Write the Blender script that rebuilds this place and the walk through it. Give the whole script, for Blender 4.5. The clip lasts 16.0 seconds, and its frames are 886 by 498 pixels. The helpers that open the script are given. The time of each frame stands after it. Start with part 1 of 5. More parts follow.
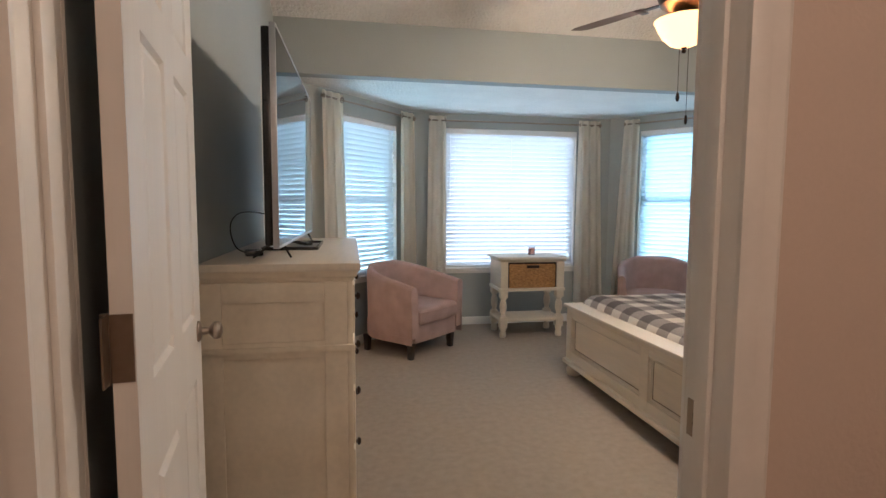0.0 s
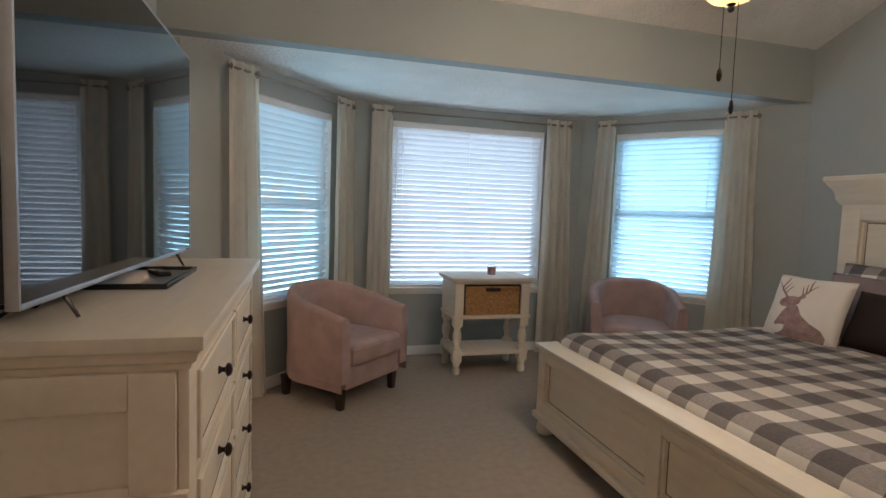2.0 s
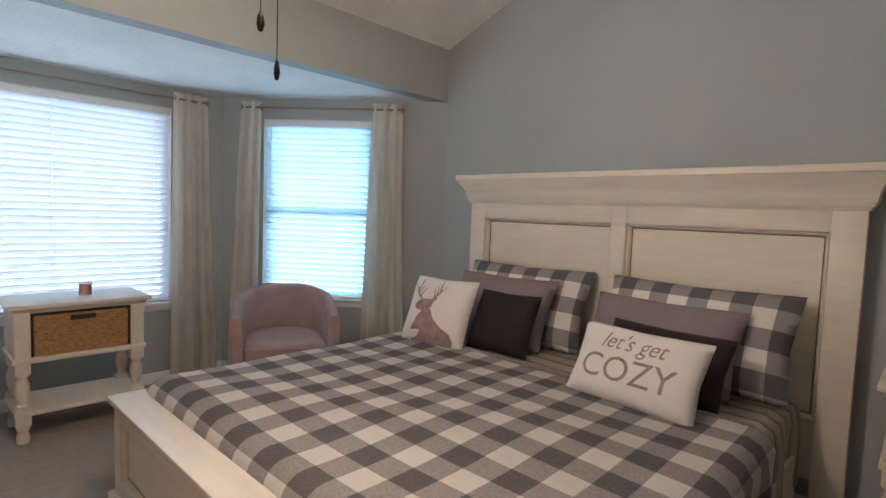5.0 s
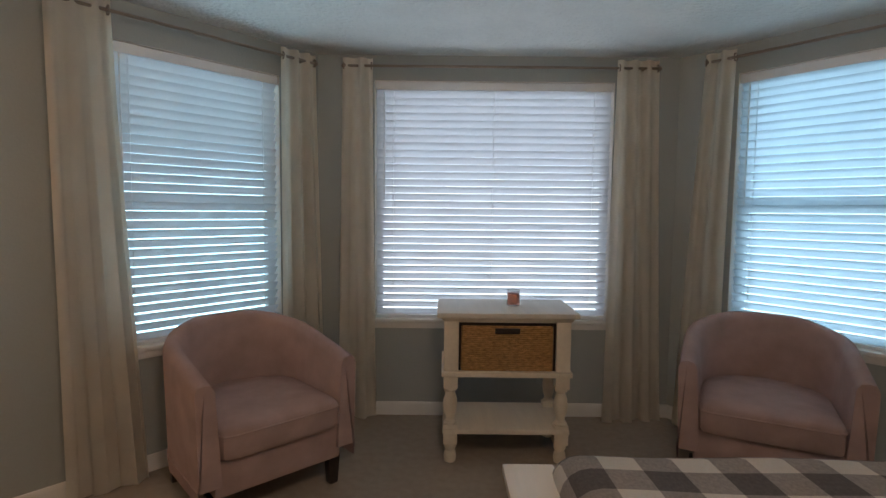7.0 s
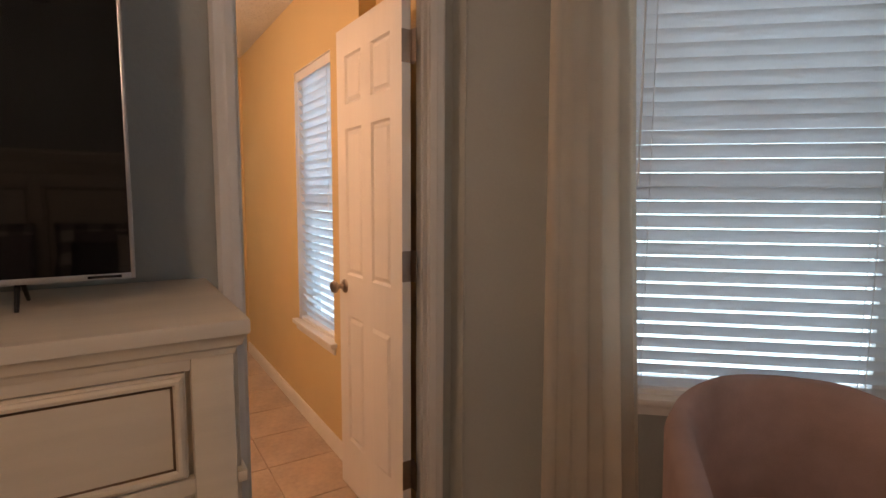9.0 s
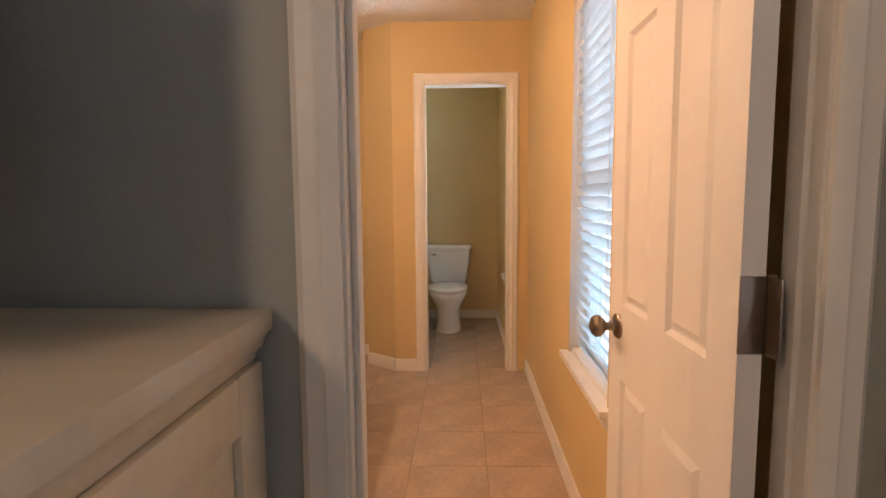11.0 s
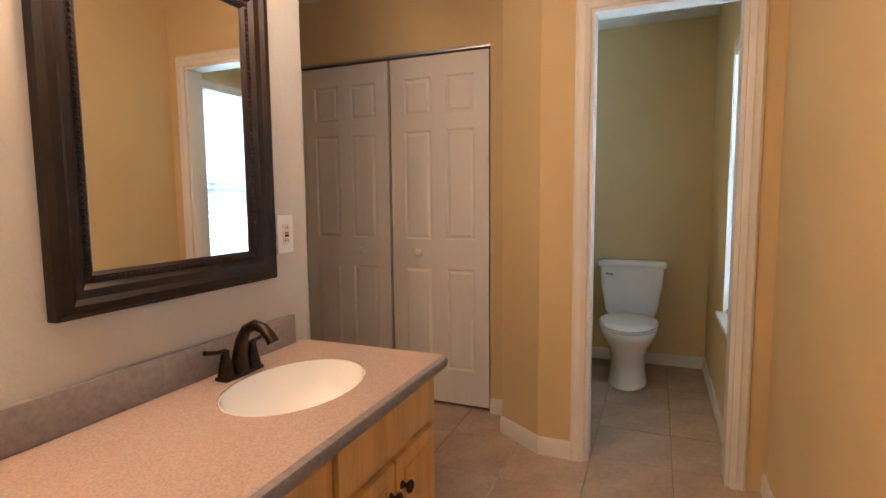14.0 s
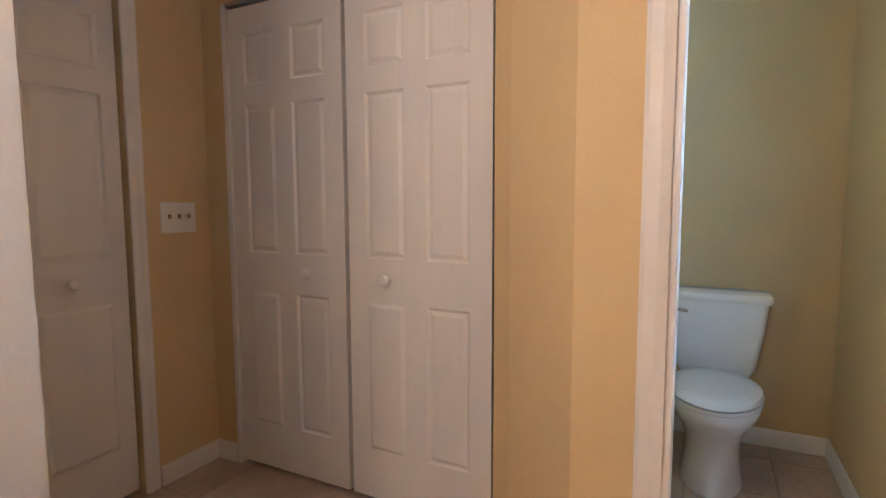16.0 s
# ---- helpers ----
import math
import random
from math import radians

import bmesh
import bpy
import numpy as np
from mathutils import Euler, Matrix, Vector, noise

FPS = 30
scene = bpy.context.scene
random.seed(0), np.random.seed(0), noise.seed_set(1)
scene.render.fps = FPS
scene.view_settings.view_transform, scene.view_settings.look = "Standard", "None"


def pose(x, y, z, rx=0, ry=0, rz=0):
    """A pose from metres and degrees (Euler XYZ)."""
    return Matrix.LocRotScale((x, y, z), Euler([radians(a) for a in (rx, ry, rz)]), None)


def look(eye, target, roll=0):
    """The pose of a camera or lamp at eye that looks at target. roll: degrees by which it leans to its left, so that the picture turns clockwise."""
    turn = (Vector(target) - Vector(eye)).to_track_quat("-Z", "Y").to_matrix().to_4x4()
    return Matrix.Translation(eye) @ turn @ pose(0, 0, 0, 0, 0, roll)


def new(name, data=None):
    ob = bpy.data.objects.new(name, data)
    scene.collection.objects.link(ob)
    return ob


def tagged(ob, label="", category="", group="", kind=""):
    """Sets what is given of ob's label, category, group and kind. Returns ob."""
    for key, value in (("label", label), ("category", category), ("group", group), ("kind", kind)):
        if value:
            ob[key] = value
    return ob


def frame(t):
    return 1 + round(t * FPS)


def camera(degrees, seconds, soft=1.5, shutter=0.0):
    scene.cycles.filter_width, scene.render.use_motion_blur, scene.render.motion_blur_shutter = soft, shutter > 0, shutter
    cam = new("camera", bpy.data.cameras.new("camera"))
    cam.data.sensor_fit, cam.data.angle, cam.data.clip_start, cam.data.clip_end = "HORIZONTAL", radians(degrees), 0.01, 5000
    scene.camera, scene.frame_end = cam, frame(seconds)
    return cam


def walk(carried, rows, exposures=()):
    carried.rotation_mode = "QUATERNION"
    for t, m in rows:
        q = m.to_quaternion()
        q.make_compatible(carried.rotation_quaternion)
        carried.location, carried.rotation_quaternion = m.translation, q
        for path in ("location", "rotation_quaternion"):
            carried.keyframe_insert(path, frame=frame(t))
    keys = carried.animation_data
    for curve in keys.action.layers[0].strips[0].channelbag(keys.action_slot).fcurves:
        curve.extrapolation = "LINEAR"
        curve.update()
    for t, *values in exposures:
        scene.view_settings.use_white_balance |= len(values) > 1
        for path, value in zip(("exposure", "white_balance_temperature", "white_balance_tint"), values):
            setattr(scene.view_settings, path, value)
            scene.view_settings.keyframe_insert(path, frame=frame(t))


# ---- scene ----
cam = camera(80.8, 16.0)
PATH = [
    (0, (0.505, 0.907, 1.312), (0.852, 2.87, 1.148), 0.3),
    (0.5, (0.515, 1.208, 1.298), (0.626, 3.198, 1.136), 1.2),
    (1, (0.526, 1.447, 1.295), (0.584, 3.44, 1.137), 1.7),
    (1.5, (0.604, 1.669, 1.309), (0.791, 3.654, 1.162), 1.6),
    (2, (0.708, 1.8, 1.353), (1.247, 3.721, 1.208), 2.0),
    (2.5, (0.77, 1.883, 1.363), (1.747, 3.624, 1.237), 2.0),
    (3, (0.83, 1.892, 1.391), (2.199, 3.345, 1.267), 2.0),
    (5.5, (1.728, 2.302, 1.419), (3.175, 3.676, 1.28), 2.1),
    (6, (1.893, 2.55, 1.399), (2.919, 4.26, 1.25), 1.8),
    (6.5, (1.946, 2.835, 1.373), (2.476, 4.757, 1.215), 1.4),
    (7, (1.953, 3.161, 1.334), (1.948, 5.156, 1.189), 0.6),
    (7.5, (1.926, 3.463, 1.28), (1.372, 5.38, 1.155), -0.3),
    (8, (1.841, 3.737, 1.287), (0.812, 5.446, 1.15), -0.2),
    (8.5, (1.711, 3.957, 1.305), (0.298, 5.362, 1.134), -0.1),
    (9, (1.55, 4.179, 1.332), (-0.134, 5.238, 1.13), 0.3),
    (9.5, (1.35, 4.355, 1.348), (-0.497, 5.091, 1.125), 0.1),
    (10, (1.143, 4.494, 1.31), (-0.805, 4.892, 1.093), -0.3),
    (12.5, (-0.028, 4.69, 1.223), (-1.963, 4.222, 1.04), -0.3),
    (13, (-0.189, 4.668, 1.214), (-2.09, 4.073, 1.032), -0.4),
    (13.5, (-0.402, 4.662, 1.224), (-2.267, 3.964, 1.037), -0.4),
    (14, (-0.619, 4.658, 1.224), (-2.46, 3.9, 1.034), -0.5),
    (14.5, (-0.874, 4.635, 1.23), (-2.705, 3.853, 1.039), -0.4),
    (15, (-1.159, 4.624, 1.228), (-2.996, 3.857, 1.038), -0.3),
    (15.5, (-1.464, 4.561, 1.202), (-3.314, 3.821, 1.031), -0.3),
    (16, (-1.743, 4.442, 1.21), (-3.52, 3.543, 1.028), -0.2),
]
EXPO = [(0, 1.45, 5700, 8), (1.5, 0.95, 5700, 6), (3, 0.92, 6200, 11), (5.5, 1.40, 5500, 10), (6, 1.28, 5600, 10), (6.5, 0.78, 5900, 11), (7, 0.45, 6300, 12), (8, 0.12, 7100, 22), (8.5, 0.20, 7400, 27),
        (9.5, 0.66, 7600, 27), (10, 1.0, 7300, 26), (12.5, 0.44, 7200, 17), (14, 0.66, 6100, 13), (15.5, 0.90, 5300, 10), (16, 1.05, 5100, 10)]
walk(cam, [(t, look(eye, target, roll)) for t, eye, target, roll in PATH], EXPO)

# ---- light ----
world = bpy.data.worlds.new("world")
scene.world = world
world.use_nodes = True
wn = world.node_tree.nodes
sky = wn.new("ShaderNodeTexSky")
sky.sky_type, sky.sun_disc = "NISHITA", False
sky.sun_elevation, sky.sun_rotation = radians(62), radians(200)
world.node_tree.links.new(sky.outputs[0], wn["Background"].inputs[0])
wn["Background"].inputs[1].default_value = 0.15


def lamp(name, kind, power, colour, m, size=0.1, size_y=None):
    d = bpy.data.lights.new(name, kind)
    d.energy, d.color = power, colour
    if kind == "AREA":
        d.shape, d.size, d.size_y = "RECTANGLE", size, size_y or size
    elif kind == "SUN":
        d.angle = radians(size)
    else:
        d.shadow_soft_size = size
    ob = new(name, d)
    ob.matrix_world = m
    return ob


lamp("sun", "SUN", 3.0, (1.0, 0.95, 0.86), look((0, 0, 20), (-3.2, 8.4, 0)), 0.5)
WARM = (1.0, 0.68, 0.46)
YWIN = 5.27
BAYLIGHT = (((0.03, 5.22), (1.15, 6.50), 0.98, 1.2, 20, (0.48, 0.82, 1.0)), ((1.15, 6.50), (3.42, 6.50), 1.11, 1.8, 18, (0.80, 0.90, 1.0)), ((3.42, 6.50), (4.59, 5.046), 0.81, 1.2, 13, (0.48, 0.82, 1.0)))
for p, q, u, w, power, col in BAYLIGHT:
    turn = math.degrees(math.atan2(q[1] - p[1], q[0] - p[0]))
    lamp("bay_daylight", "AREA", power, col, pose(*p, 0, 0, 0, turn) @ pose(u, 0.17, 1.39, -90, 0, 0), w, 1.7)
lamp("bath_daylight", "AREA", 27, (0.36, 0.74, 1.0), pose(-1.40, YWIN, 1.31, -90, 0, 0), 2.3, 1.7)
lamp("toilet_daylight", "AREA", 74, (0.58, 0.83, 1.0), pose(-3.62, YWIN, 1.30, -90, 0, 0), 1.25, 1.6)
lamp("fan_bulb", "POINT", 44, (1.0, 0.76, 0.55), pose(2.17, 3.36, 2.23), 0.11)
# Bulbs at x -0.40 to -0.80 belong to an unseen, assumed second fixture.
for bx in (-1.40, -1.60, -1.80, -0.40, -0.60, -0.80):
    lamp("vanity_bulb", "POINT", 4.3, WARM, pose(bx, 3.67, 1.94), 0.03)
# No hall fitting is known; this unseen lamp is added to warm the doorway.
lamp("hall_fill", "POINT", 9, (1.0, 0.68, 0.47), pose(1.0, 0.2, 2.25), 0.08)

# ---- materials ----


def mat(name, colour, rough=0.6, metal=0.0, var=0.08, scale=6.0, bump=0.0, bscale=60.0, stretch=(1, 1, 1), coat=0.0, transl=0.0, rand=0.0, dark=None):
    """A procedural surface: colour with cloudy variation at two scales, and fine relief."""
    m = bpy.data.materials.new(name)
    m.use_nodes = True
    n, l = m.node_tree.nodes, m.node_tree.links
    b = n["Principled BSDF"]
    b.inputs["Roughness"].default_value, b.inputs["Metallic"].default_value = rough, metal
    b.inputs["Coat Weight"].default_value = coat
    tc, mp = n.new("ShaderNodeTexCoord"), n.new("ShaderNodeMapping")
    mp.inputs["Scale"].default_value = stretch
    l.new(tc.outputs["Object"], mp.inputs[0])
    n1, n2 = n.new("ShaderNodeTexNoise"), n.new("ShaderNodeTexNoise")
    n1.inputs["Scale"].default_value, n2.inputs["Scale"].default_value = scale, bscale
    n1.inputs["Detail"].default_value = 4
    n2.inputs["Detail"].default_value = 3
    l.new(mp.outputs[0], n1.inputs["Vector"])
    l.new(mp.outputs[0], n2.inputs["Vector"])
    add = n.new("ShaderNodeMath")
    add.operation = "MULTIPLY_ADD"
    add.inputs[1].default_value = 0.4
    l.new(n2.outputs[0], add.inputs[0])
    l.new(n1.outputs[0], add.inputs[2])
    last = add.outputs[0]
    if rand:
        oi, r = n.new("ShaderNodeObjectInfo"), n.new("ShaderNodeMath")
        r.operation = "MULTIPLY_ADD"
        r.inputs[1].default_value = rand
        l.new(oi.outputs["Random"], r.inputs[0])
        l.new(last, r.inputs[2])
        last = r.outputs[0]
    ramp = n.new("ShaderNodeValToRGB")
    lo = dark or [c * (1 - var * 2) for c in colour]
    hi = [min(1, c * (1 + var)) for c in colour]
    ramp.color_ramp.elements[0].position, ramp.color_ramp.elements[1].position = 0.4, 0.95
    ramp.color_ramp.elements[0].color, ramp.color_ramp.elements[1].color = (*lo, 1), (*hi, 1)
    l.new(last, ramp.inputs[0])
    l.new(ramp.outputs[0], b.inputs["Base Color"])
    if bump:
        bp = n.new("ShaderNodeBump")
        bp.inputs["Strength"].default_value, bp.inputs["Distance"].default_value = bump, 0.004
        l.new(n2.outputs[0], bp.inputs["Height"])
        l.new(bp.outputs[0], b.inputs["Normal"])
    if transl:
        t, mix = n.new("ShaderNodeBsdfTranslucent"), n.new("ShaderNodeMixShader")
        mix.inputs[0].default_value = transl
        l.new(ramp.outputs[0], t.inputs[0])
        l.new(b.outputs[0], mix.inputs[1])
        l.new(t.outputs[0], mix.inputs[2])
        l.new(mix.outputs[0], n["Material Output"].inputs[0])
    return m


def gingham(name, white, mid, dark, period):
    """Woven buffalo check, laid out along the cloth by its UV map in metres."""
    m = mat(name, white, 0.9, bump=0.25, bscale=500)
    n, l = m.node_tree.nodes, m.node_tree.links
    tc, sep = n.new("ShaderNodeTexCoord"), n.new("ShaderNodeSeparateXYZ")
    l.new(tc.outputs["UV"], sep.inputs[0])
    steps = []
    for axis in (0, 1):
        wrap, gt = n.new("ShaderNodeMath"), n.new("ShaderNodeMath")
        wrap.operation, wrap.inputs[1].default_value, wrap.inputs[2].default_value = "WRAP", period, 0
        gt.operation, gt.inputs[1].default_value = "GREATER_THAN", period / 2
        l.new(sep.outputs[axis], wrap.inputs[0])
        l.new(wrap.outputs[0], gt.inputs[0])
        steps.append(gt)
    add, ramp = n.new("ShaderNodeMath"), n.new("ShaderNodeValToRGB")
    add.operation = "ADD"
    l.new(steps[0].outputs[0], add.inputs[0])
    l.new(steps[1].outputs[0], add.inputs[1])
    half = n.new("ShaderNodeMath")
    half.operation, half.inputs[1].default_value = "MULTIPLY", 0.5
    l.new(add.outputs[0], half.inputs[0])
    e = ramp.color_ramp.elements
    ramp.color_ramp.interpolation = "CONSTANT"
    e[0].color, e[1].color, e[1].position = (*white, 1), (*dark, 1), 0.75
    k = e.new(0.25)
    k.color = (*mid, 1)
    l.new(half.outputs[0], ramp.inputs[0])
    weave, mixc = n.new("ShaderNodeTexNoise"), n.new("ShaderNodeMixRGB")
    weave.inputs["Scale"].default_value = 180
    mixc.blend_type, mixc.inputs[0].default_value = "OVERLAY", 0.35
    l.new(ramp.outputs[0], mixc.inputs[1])
    l.new(weave.outputs[0], mixc.inputs[2])
    l.new(mixc.outputs[0], n["Principled BSDF"].inputs["Base Color"])
    return m


def stripes(name, cols, period):
    m = mat(name, cols[0], 0.9, bump=0.2, bscale=400)
    n, l = m.node_tree.nodes, m.node_tree.links
    tc, sep, wrap, ramp = (n.new("ShaderNode" + k) for k in ("TexCoord", "SeparateXYZ", "Math", "ValToRGB"))
    wrap.operation, wrap.inputs[1].default_value, wrap.inputs[2].default_value = "WRAP", 1, 0
    dv = n.new("ShaderNodeMath")
    dv.operation, dv.inputs[1].default_value = "DIVIDE", period
    l.new(tc.outputs["UV"], sep.inputs[0])
    l.new(sep.outputs[0], dv.inputs[0])
    l.new(dv.outputs[0], wrap.inputs[0])
    l.new(wrap.outputs[0], ramp.inputs[0])
    ramp.color_ramp.interpolation = "CONSTANT"
    e = ramp.color_ramp.elements
    e[0].color, e[1].color, e[1].position = (*cols[0], 1), (*cols[1], 1), 0.55
    for pos, c in ((0.68, cols[0]), (0.76, cols[2]), (0.86, cols[0])):
        e.new(pos).color = (*c, 1)
    l.new(ramp.outputs[0], n["Principled BSDF"].inputs["Base Color"])
    return m


def glass_mat():
    m = bpy.data.materials.new("clear_glass")
    m.use_nodes = True
    b = m.node_tree.nodes["Principled BSDF"]
    b.inputs["Roughness"].default_value, b.inputs["Transmission Weight"].default_value, b.inputs["IOR"].default_value = 0.0, 1.0, 1.45
    return m


def glow_mat(name, colour, power):
    m = mat(name, colour, 0.4)
    b = m.node_tree.nodes["Principled BSDF"]
    b.inputs["Emission Color"].default_value, b.inputs["Emission Strength"].default_value = (*colour, 1), power
    return m


GREY = mat("grey_wall_paint", (0.365, 0.385, 0.37), 0.75, var=0.03, scale=2, bump=0.25, bscale=90)
TAN = mat("tan_wall_paint", (0.66, 0.50, 0.265), 0.75, var=0.03, scale=2, bump=0.25, bscale=90)
CREAM = mat("cream_wall_paint", (0.57, 0.535, 0.46), 0.75, var=0.03, scale=2, bump=0.25, bscale=90)
HALLP = mat("beige_hall_paint", (0.62, 0.52, 0.45), 0.75, var=0.03, scale=2, bump=0.25, bscale=90)
CEIL = mat("textured_ceiling_white", (0.80, 0.78, 0.74), 0.9, var=0.05, scale=3, bump=1.0, bscale=42)
CEIL.node_tree.nodes["Bump"].inputs["Distance"].default_value = 0.014
TRIM = mat("white_trim_paint", (0.78, 0.76, 0.72), 0.4, var=0.03, bump=0.05)
DOORP = mat("white_door_paint", (0.78, 0.75, 0.71), 0.45, var=0.03, bump=0.15, bscale=60, stretch=(1, 1, 0.08))
CARPET = mat("taupe_carpet", (0.35, 0.29, 0.232), 0.95, var=0.07, scale=22, bump=1.0, bscale=260)
TILE = mat("taupe_stone_tile", (0.48, 0.375, 0.295), 0.35, var=0.16, scale=5, bump=0.06, bscale=40, rand=0.06)
GROUT = mat("grey_grout", (0.38, 0.30, 0.24), 0.9)
CREAMWOOD = mat("antique_white_wood", (0.73, 0.645, 0.52), 0.45, var=0.07, scale=5, bump=0.12, bscale=40, stretch=(1, 0.12, 1))
TOPWOOD = mat("antique_white_top", (0.68, 0.61, 0.51), 0.35, var=0.08, scale=6, bump=0.1, bscale=40, stretch=(1, 0.1, 1))
BRONZE = mat("oil_rubbed_bronze", (0.045, 0.03, 0.024), 0.32, metal=0.9, var=0.3)
NICKEL = mat("aged_nickel", (0.36, 0.30, 0.25), 0.3, metal=1.0, var=0.1)
PINK = mat("dusty_pink_weave", (0.42, 0.29, 0.265), 0.95, var=0.10, scale=9, bump=0.45, bscale=420)
DARKLEG = mat("dark_espresso_wood", (0.025, 0.016, 0.012), 0.4, var=0.3)
CURTAIN = mat("ivory_linen", (0.86, 0.81, 0.72), 0.9, var=0.04, bump=0.3, bscale=350, transl=0.28)
SLAT = mat("white_vinyl_slat", (0.80, 0.82, 0.84), 0.4, var=0.02, transl=0.32)
VINYL = mat("white_vinyl_frame", (0.78, 0.79, 0.80), 0.35, var=0.02)
GLASS = glass_mat()
BLACK = mat("black_plastic", (0.012, 0.012, 0.013), 0.25, var=0.2)
SCREEN = mat("black_glass_screen", (0.006, 0.006, 0.007), 0.03, var=0.1)
SILVER = mat("brushed_silver", (0.45, 0.45, 0.46), 0.35, metal=0.9)
CHECK = gingham("buffalo_check_cloth", (0.90, 0.85, 0.78), (0.46, 0.415, 0.385), (0.19, 0.17, 0.165), 0.215)
CHECKP = gingham("buffalo_check_pillow", (0.76, 0.70, 0.62), (0.30, 0.27, 0.26), (0.11, 0.105, 0.108), 0.20)
STRIPE = stripes("striped_sheet", [(0.62, 0.55, 0.45), (0.22, 0.17, 0.13), (0.36, 0.30, 0.24)], 0.11)
MAUVE = mat("mauve_grey_linen", (0.25, 0.195, 0.20), 0.95, var=0.08, bump=0.4, bscale=350)
BROWNFUR = mat("dark_brown_plush", (0.018, 0.009, 0.008), 0.8, var=0.3, bump=0.5, bscale=200)
IVORY = mat("ivory_cotton", (0.72, 0.66, 0.60), 0.95, var=0.04, bump=0.4, bscale=350)
PRINT = mat("brown_print", (0.33, 0.22, 0.20), 0.95, var=0.2, scale=25)
WICKER = mat("tan_seagrass", (0.48, 0.265, 0.105), 0.8, var=0.3, scale=40, bump=0.8, bscale=120, stretch=(1, 1, 3))
AMBER = glow_mat("amber_glass_bowl", (1.0, 0.50, 0.16), 1.5)
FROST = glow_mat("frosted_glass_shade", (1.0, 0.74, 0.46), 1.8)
BLADE = mat("dark_walnut_blade", (0.06, 0.032, 0.02), 0.4, var=0.2, stretch=(0.2, 1, 1))
LAMINATE = mat("speckled_taupe_laminate", (0.45, 0.345, 0.29), 0.35, var=0.16, scale=170, bump=0.03, bscale=260)
EDGE = mat("grey_laminate_edge", (0.24, 0.215, 0.21), 0.28, var=0.12, scale=70)
OAK = mat("honey_oak", (0.66, 0.36, 0.105), 0.3, var=0.16, scale=5, bump=0.08, bscale=50, stretch=(3, 3, 0.25), coat=0.3)
PORCELAIN = mat("white_porcelain", (0.83, 0.83, 0.81), 0.1, var=0.01)
MIRROR = mat("mirror_silver", (0.9, 0.9, 0.9), 0.01, metal=1.0, var=0.0)
ESPRESSO = mat("espresso_frame", (0.014, 0.008, 0.006), 0.42, var=0.3, coat=0.0)
ESPRESSO.node_tree.nodes["Principled BSDF"].inputs["Specular IOR Level"].default_value = 0.25
PLATE = mat("white_switch_plastic", (0.78, 0.77, 0.73), 0.3, var=0.01)
DARKWICKER = mat("dark_wicker", (0.10, 0.05, 0.025), 0.7, var=0.4, scale=60)
WAX = mat("pink_wax", (0.62, 0.30, 0.27), 0.5)
RED = mat("red_button", (0.5, 0.05, 0.03), 0.4)
GROUND = mat("pale_paving", (0.30, 0.31, 0.28), 0.9, var=0.15)

# ---- shape helpers ----


def box(bm, lo, hi, bevel=0.0, m=None):
    """A box between two corners, its edges rounded by bevel."""
    c = [(a + b) / 2 for a, b in zip(lo, hi)]
    s = [abs(b - a) for a, b in zip(lo, hi)]
    r = bmesh.ops.create_cube(bm, size=1, matrix=(m or Matrix()) @ Matrix.Translation(c) @ Matrix.Diagonal((*s, 1)))
    if bevel:
        ed = list({e for v in r["verts"] for e in v.link_edges})
        bmesh.ops.bevel(bm, geom=ed, offset=min(bevel, min(s) * 0.45), segments=2, affect="EDGES", profile=0.6)
    return bm


def boxes(*spec, bevel=0.0):
    bm = bmesh.new()
    for lo, hi in spec:
        box(bm, lo, hi, bevel)
    return bm


def lathe(profile, n=24, m=None, bm=None):
    """A turned shape from (radius, height) pairs."""
    bm = bm or bmesh.new()
    m = m or Matrix()
    rings = []
    for r, z in profile:
        rings.append([bm.verts.new(m @ Vector((r * math.cos(2 * math.pi * k / n), r * math.sin(2 * math.pi * k / n), z))) for k in range(n)])
    for a, b in zip(rings, rings[1:]):
        for k in range(n):
            bm.faces.new((a[k], a[(k + 1) % n], b[(k + 1) % n], b[k]))
    bm.faces.new(rings[0][::-1])
    bm.faces.new(rings[-1])
    return bm


def sheet(rows, cols, f, bm=None, uv=None, close=False):
    """A grid of points f(i, j), with a UV map in metres if uv(i, j) is given."""
    bm = bm or bmesh.new()
    g = [[bm.verts.new(f(i, j)) for j in range(cols)] for i in range(rows)]
    lay = bm.loops.layers.uv.verify() if uv else None
    for i in range(rows - 1):
        for j in range(cols - (0 if close else 1)):
            jj = (j + 1) % cols
            fc = bm.faces.new((g[i][j], g[i][jj], g[i + 1][jj], g[i + 1][j]))
            if uv:
                for lp, (a, b) in zip(fc.loops, ((i, j), (i, j + 1), (i + 1, j + 1), (i + 1, j))):
                    lp[lay].uv = uv(a, b)
    return bm


def tube(points, r, n=8, bm=None):
    """A round rod along points; r may be a list."""
    bm = bm or bmesh.new()
    pts = [Vector(p) for p in points]
    rr = r if isinstance(r, (list, tuple)) else [r] * len(pts)
    rings = []
    for k, p in enumerate(pts):
        d = (pts[min(k + 1, len(pts) - 1)] - pts[max(k - 1, 0)]).normalized()
        q = d.to_track_quat("Z", "Y")
        rings.append([bm.verts.new(p + q @ Vector((rr[k] * math.cos(2 * math.pi * a / n), rr[k] * math.sin(2 * math.pi * a / n), 0))) for a in range(n)])
    for a, b in zip(rings, rings[1:]):
        for k in range(n):
            bm.faces.new((a[k], a[(k + 1) % n], b[(k + 1) % n], b[k]))
    bm.faces.new(rings[0][::-1])
    bm.faces.new(rings[-1])
    return bm


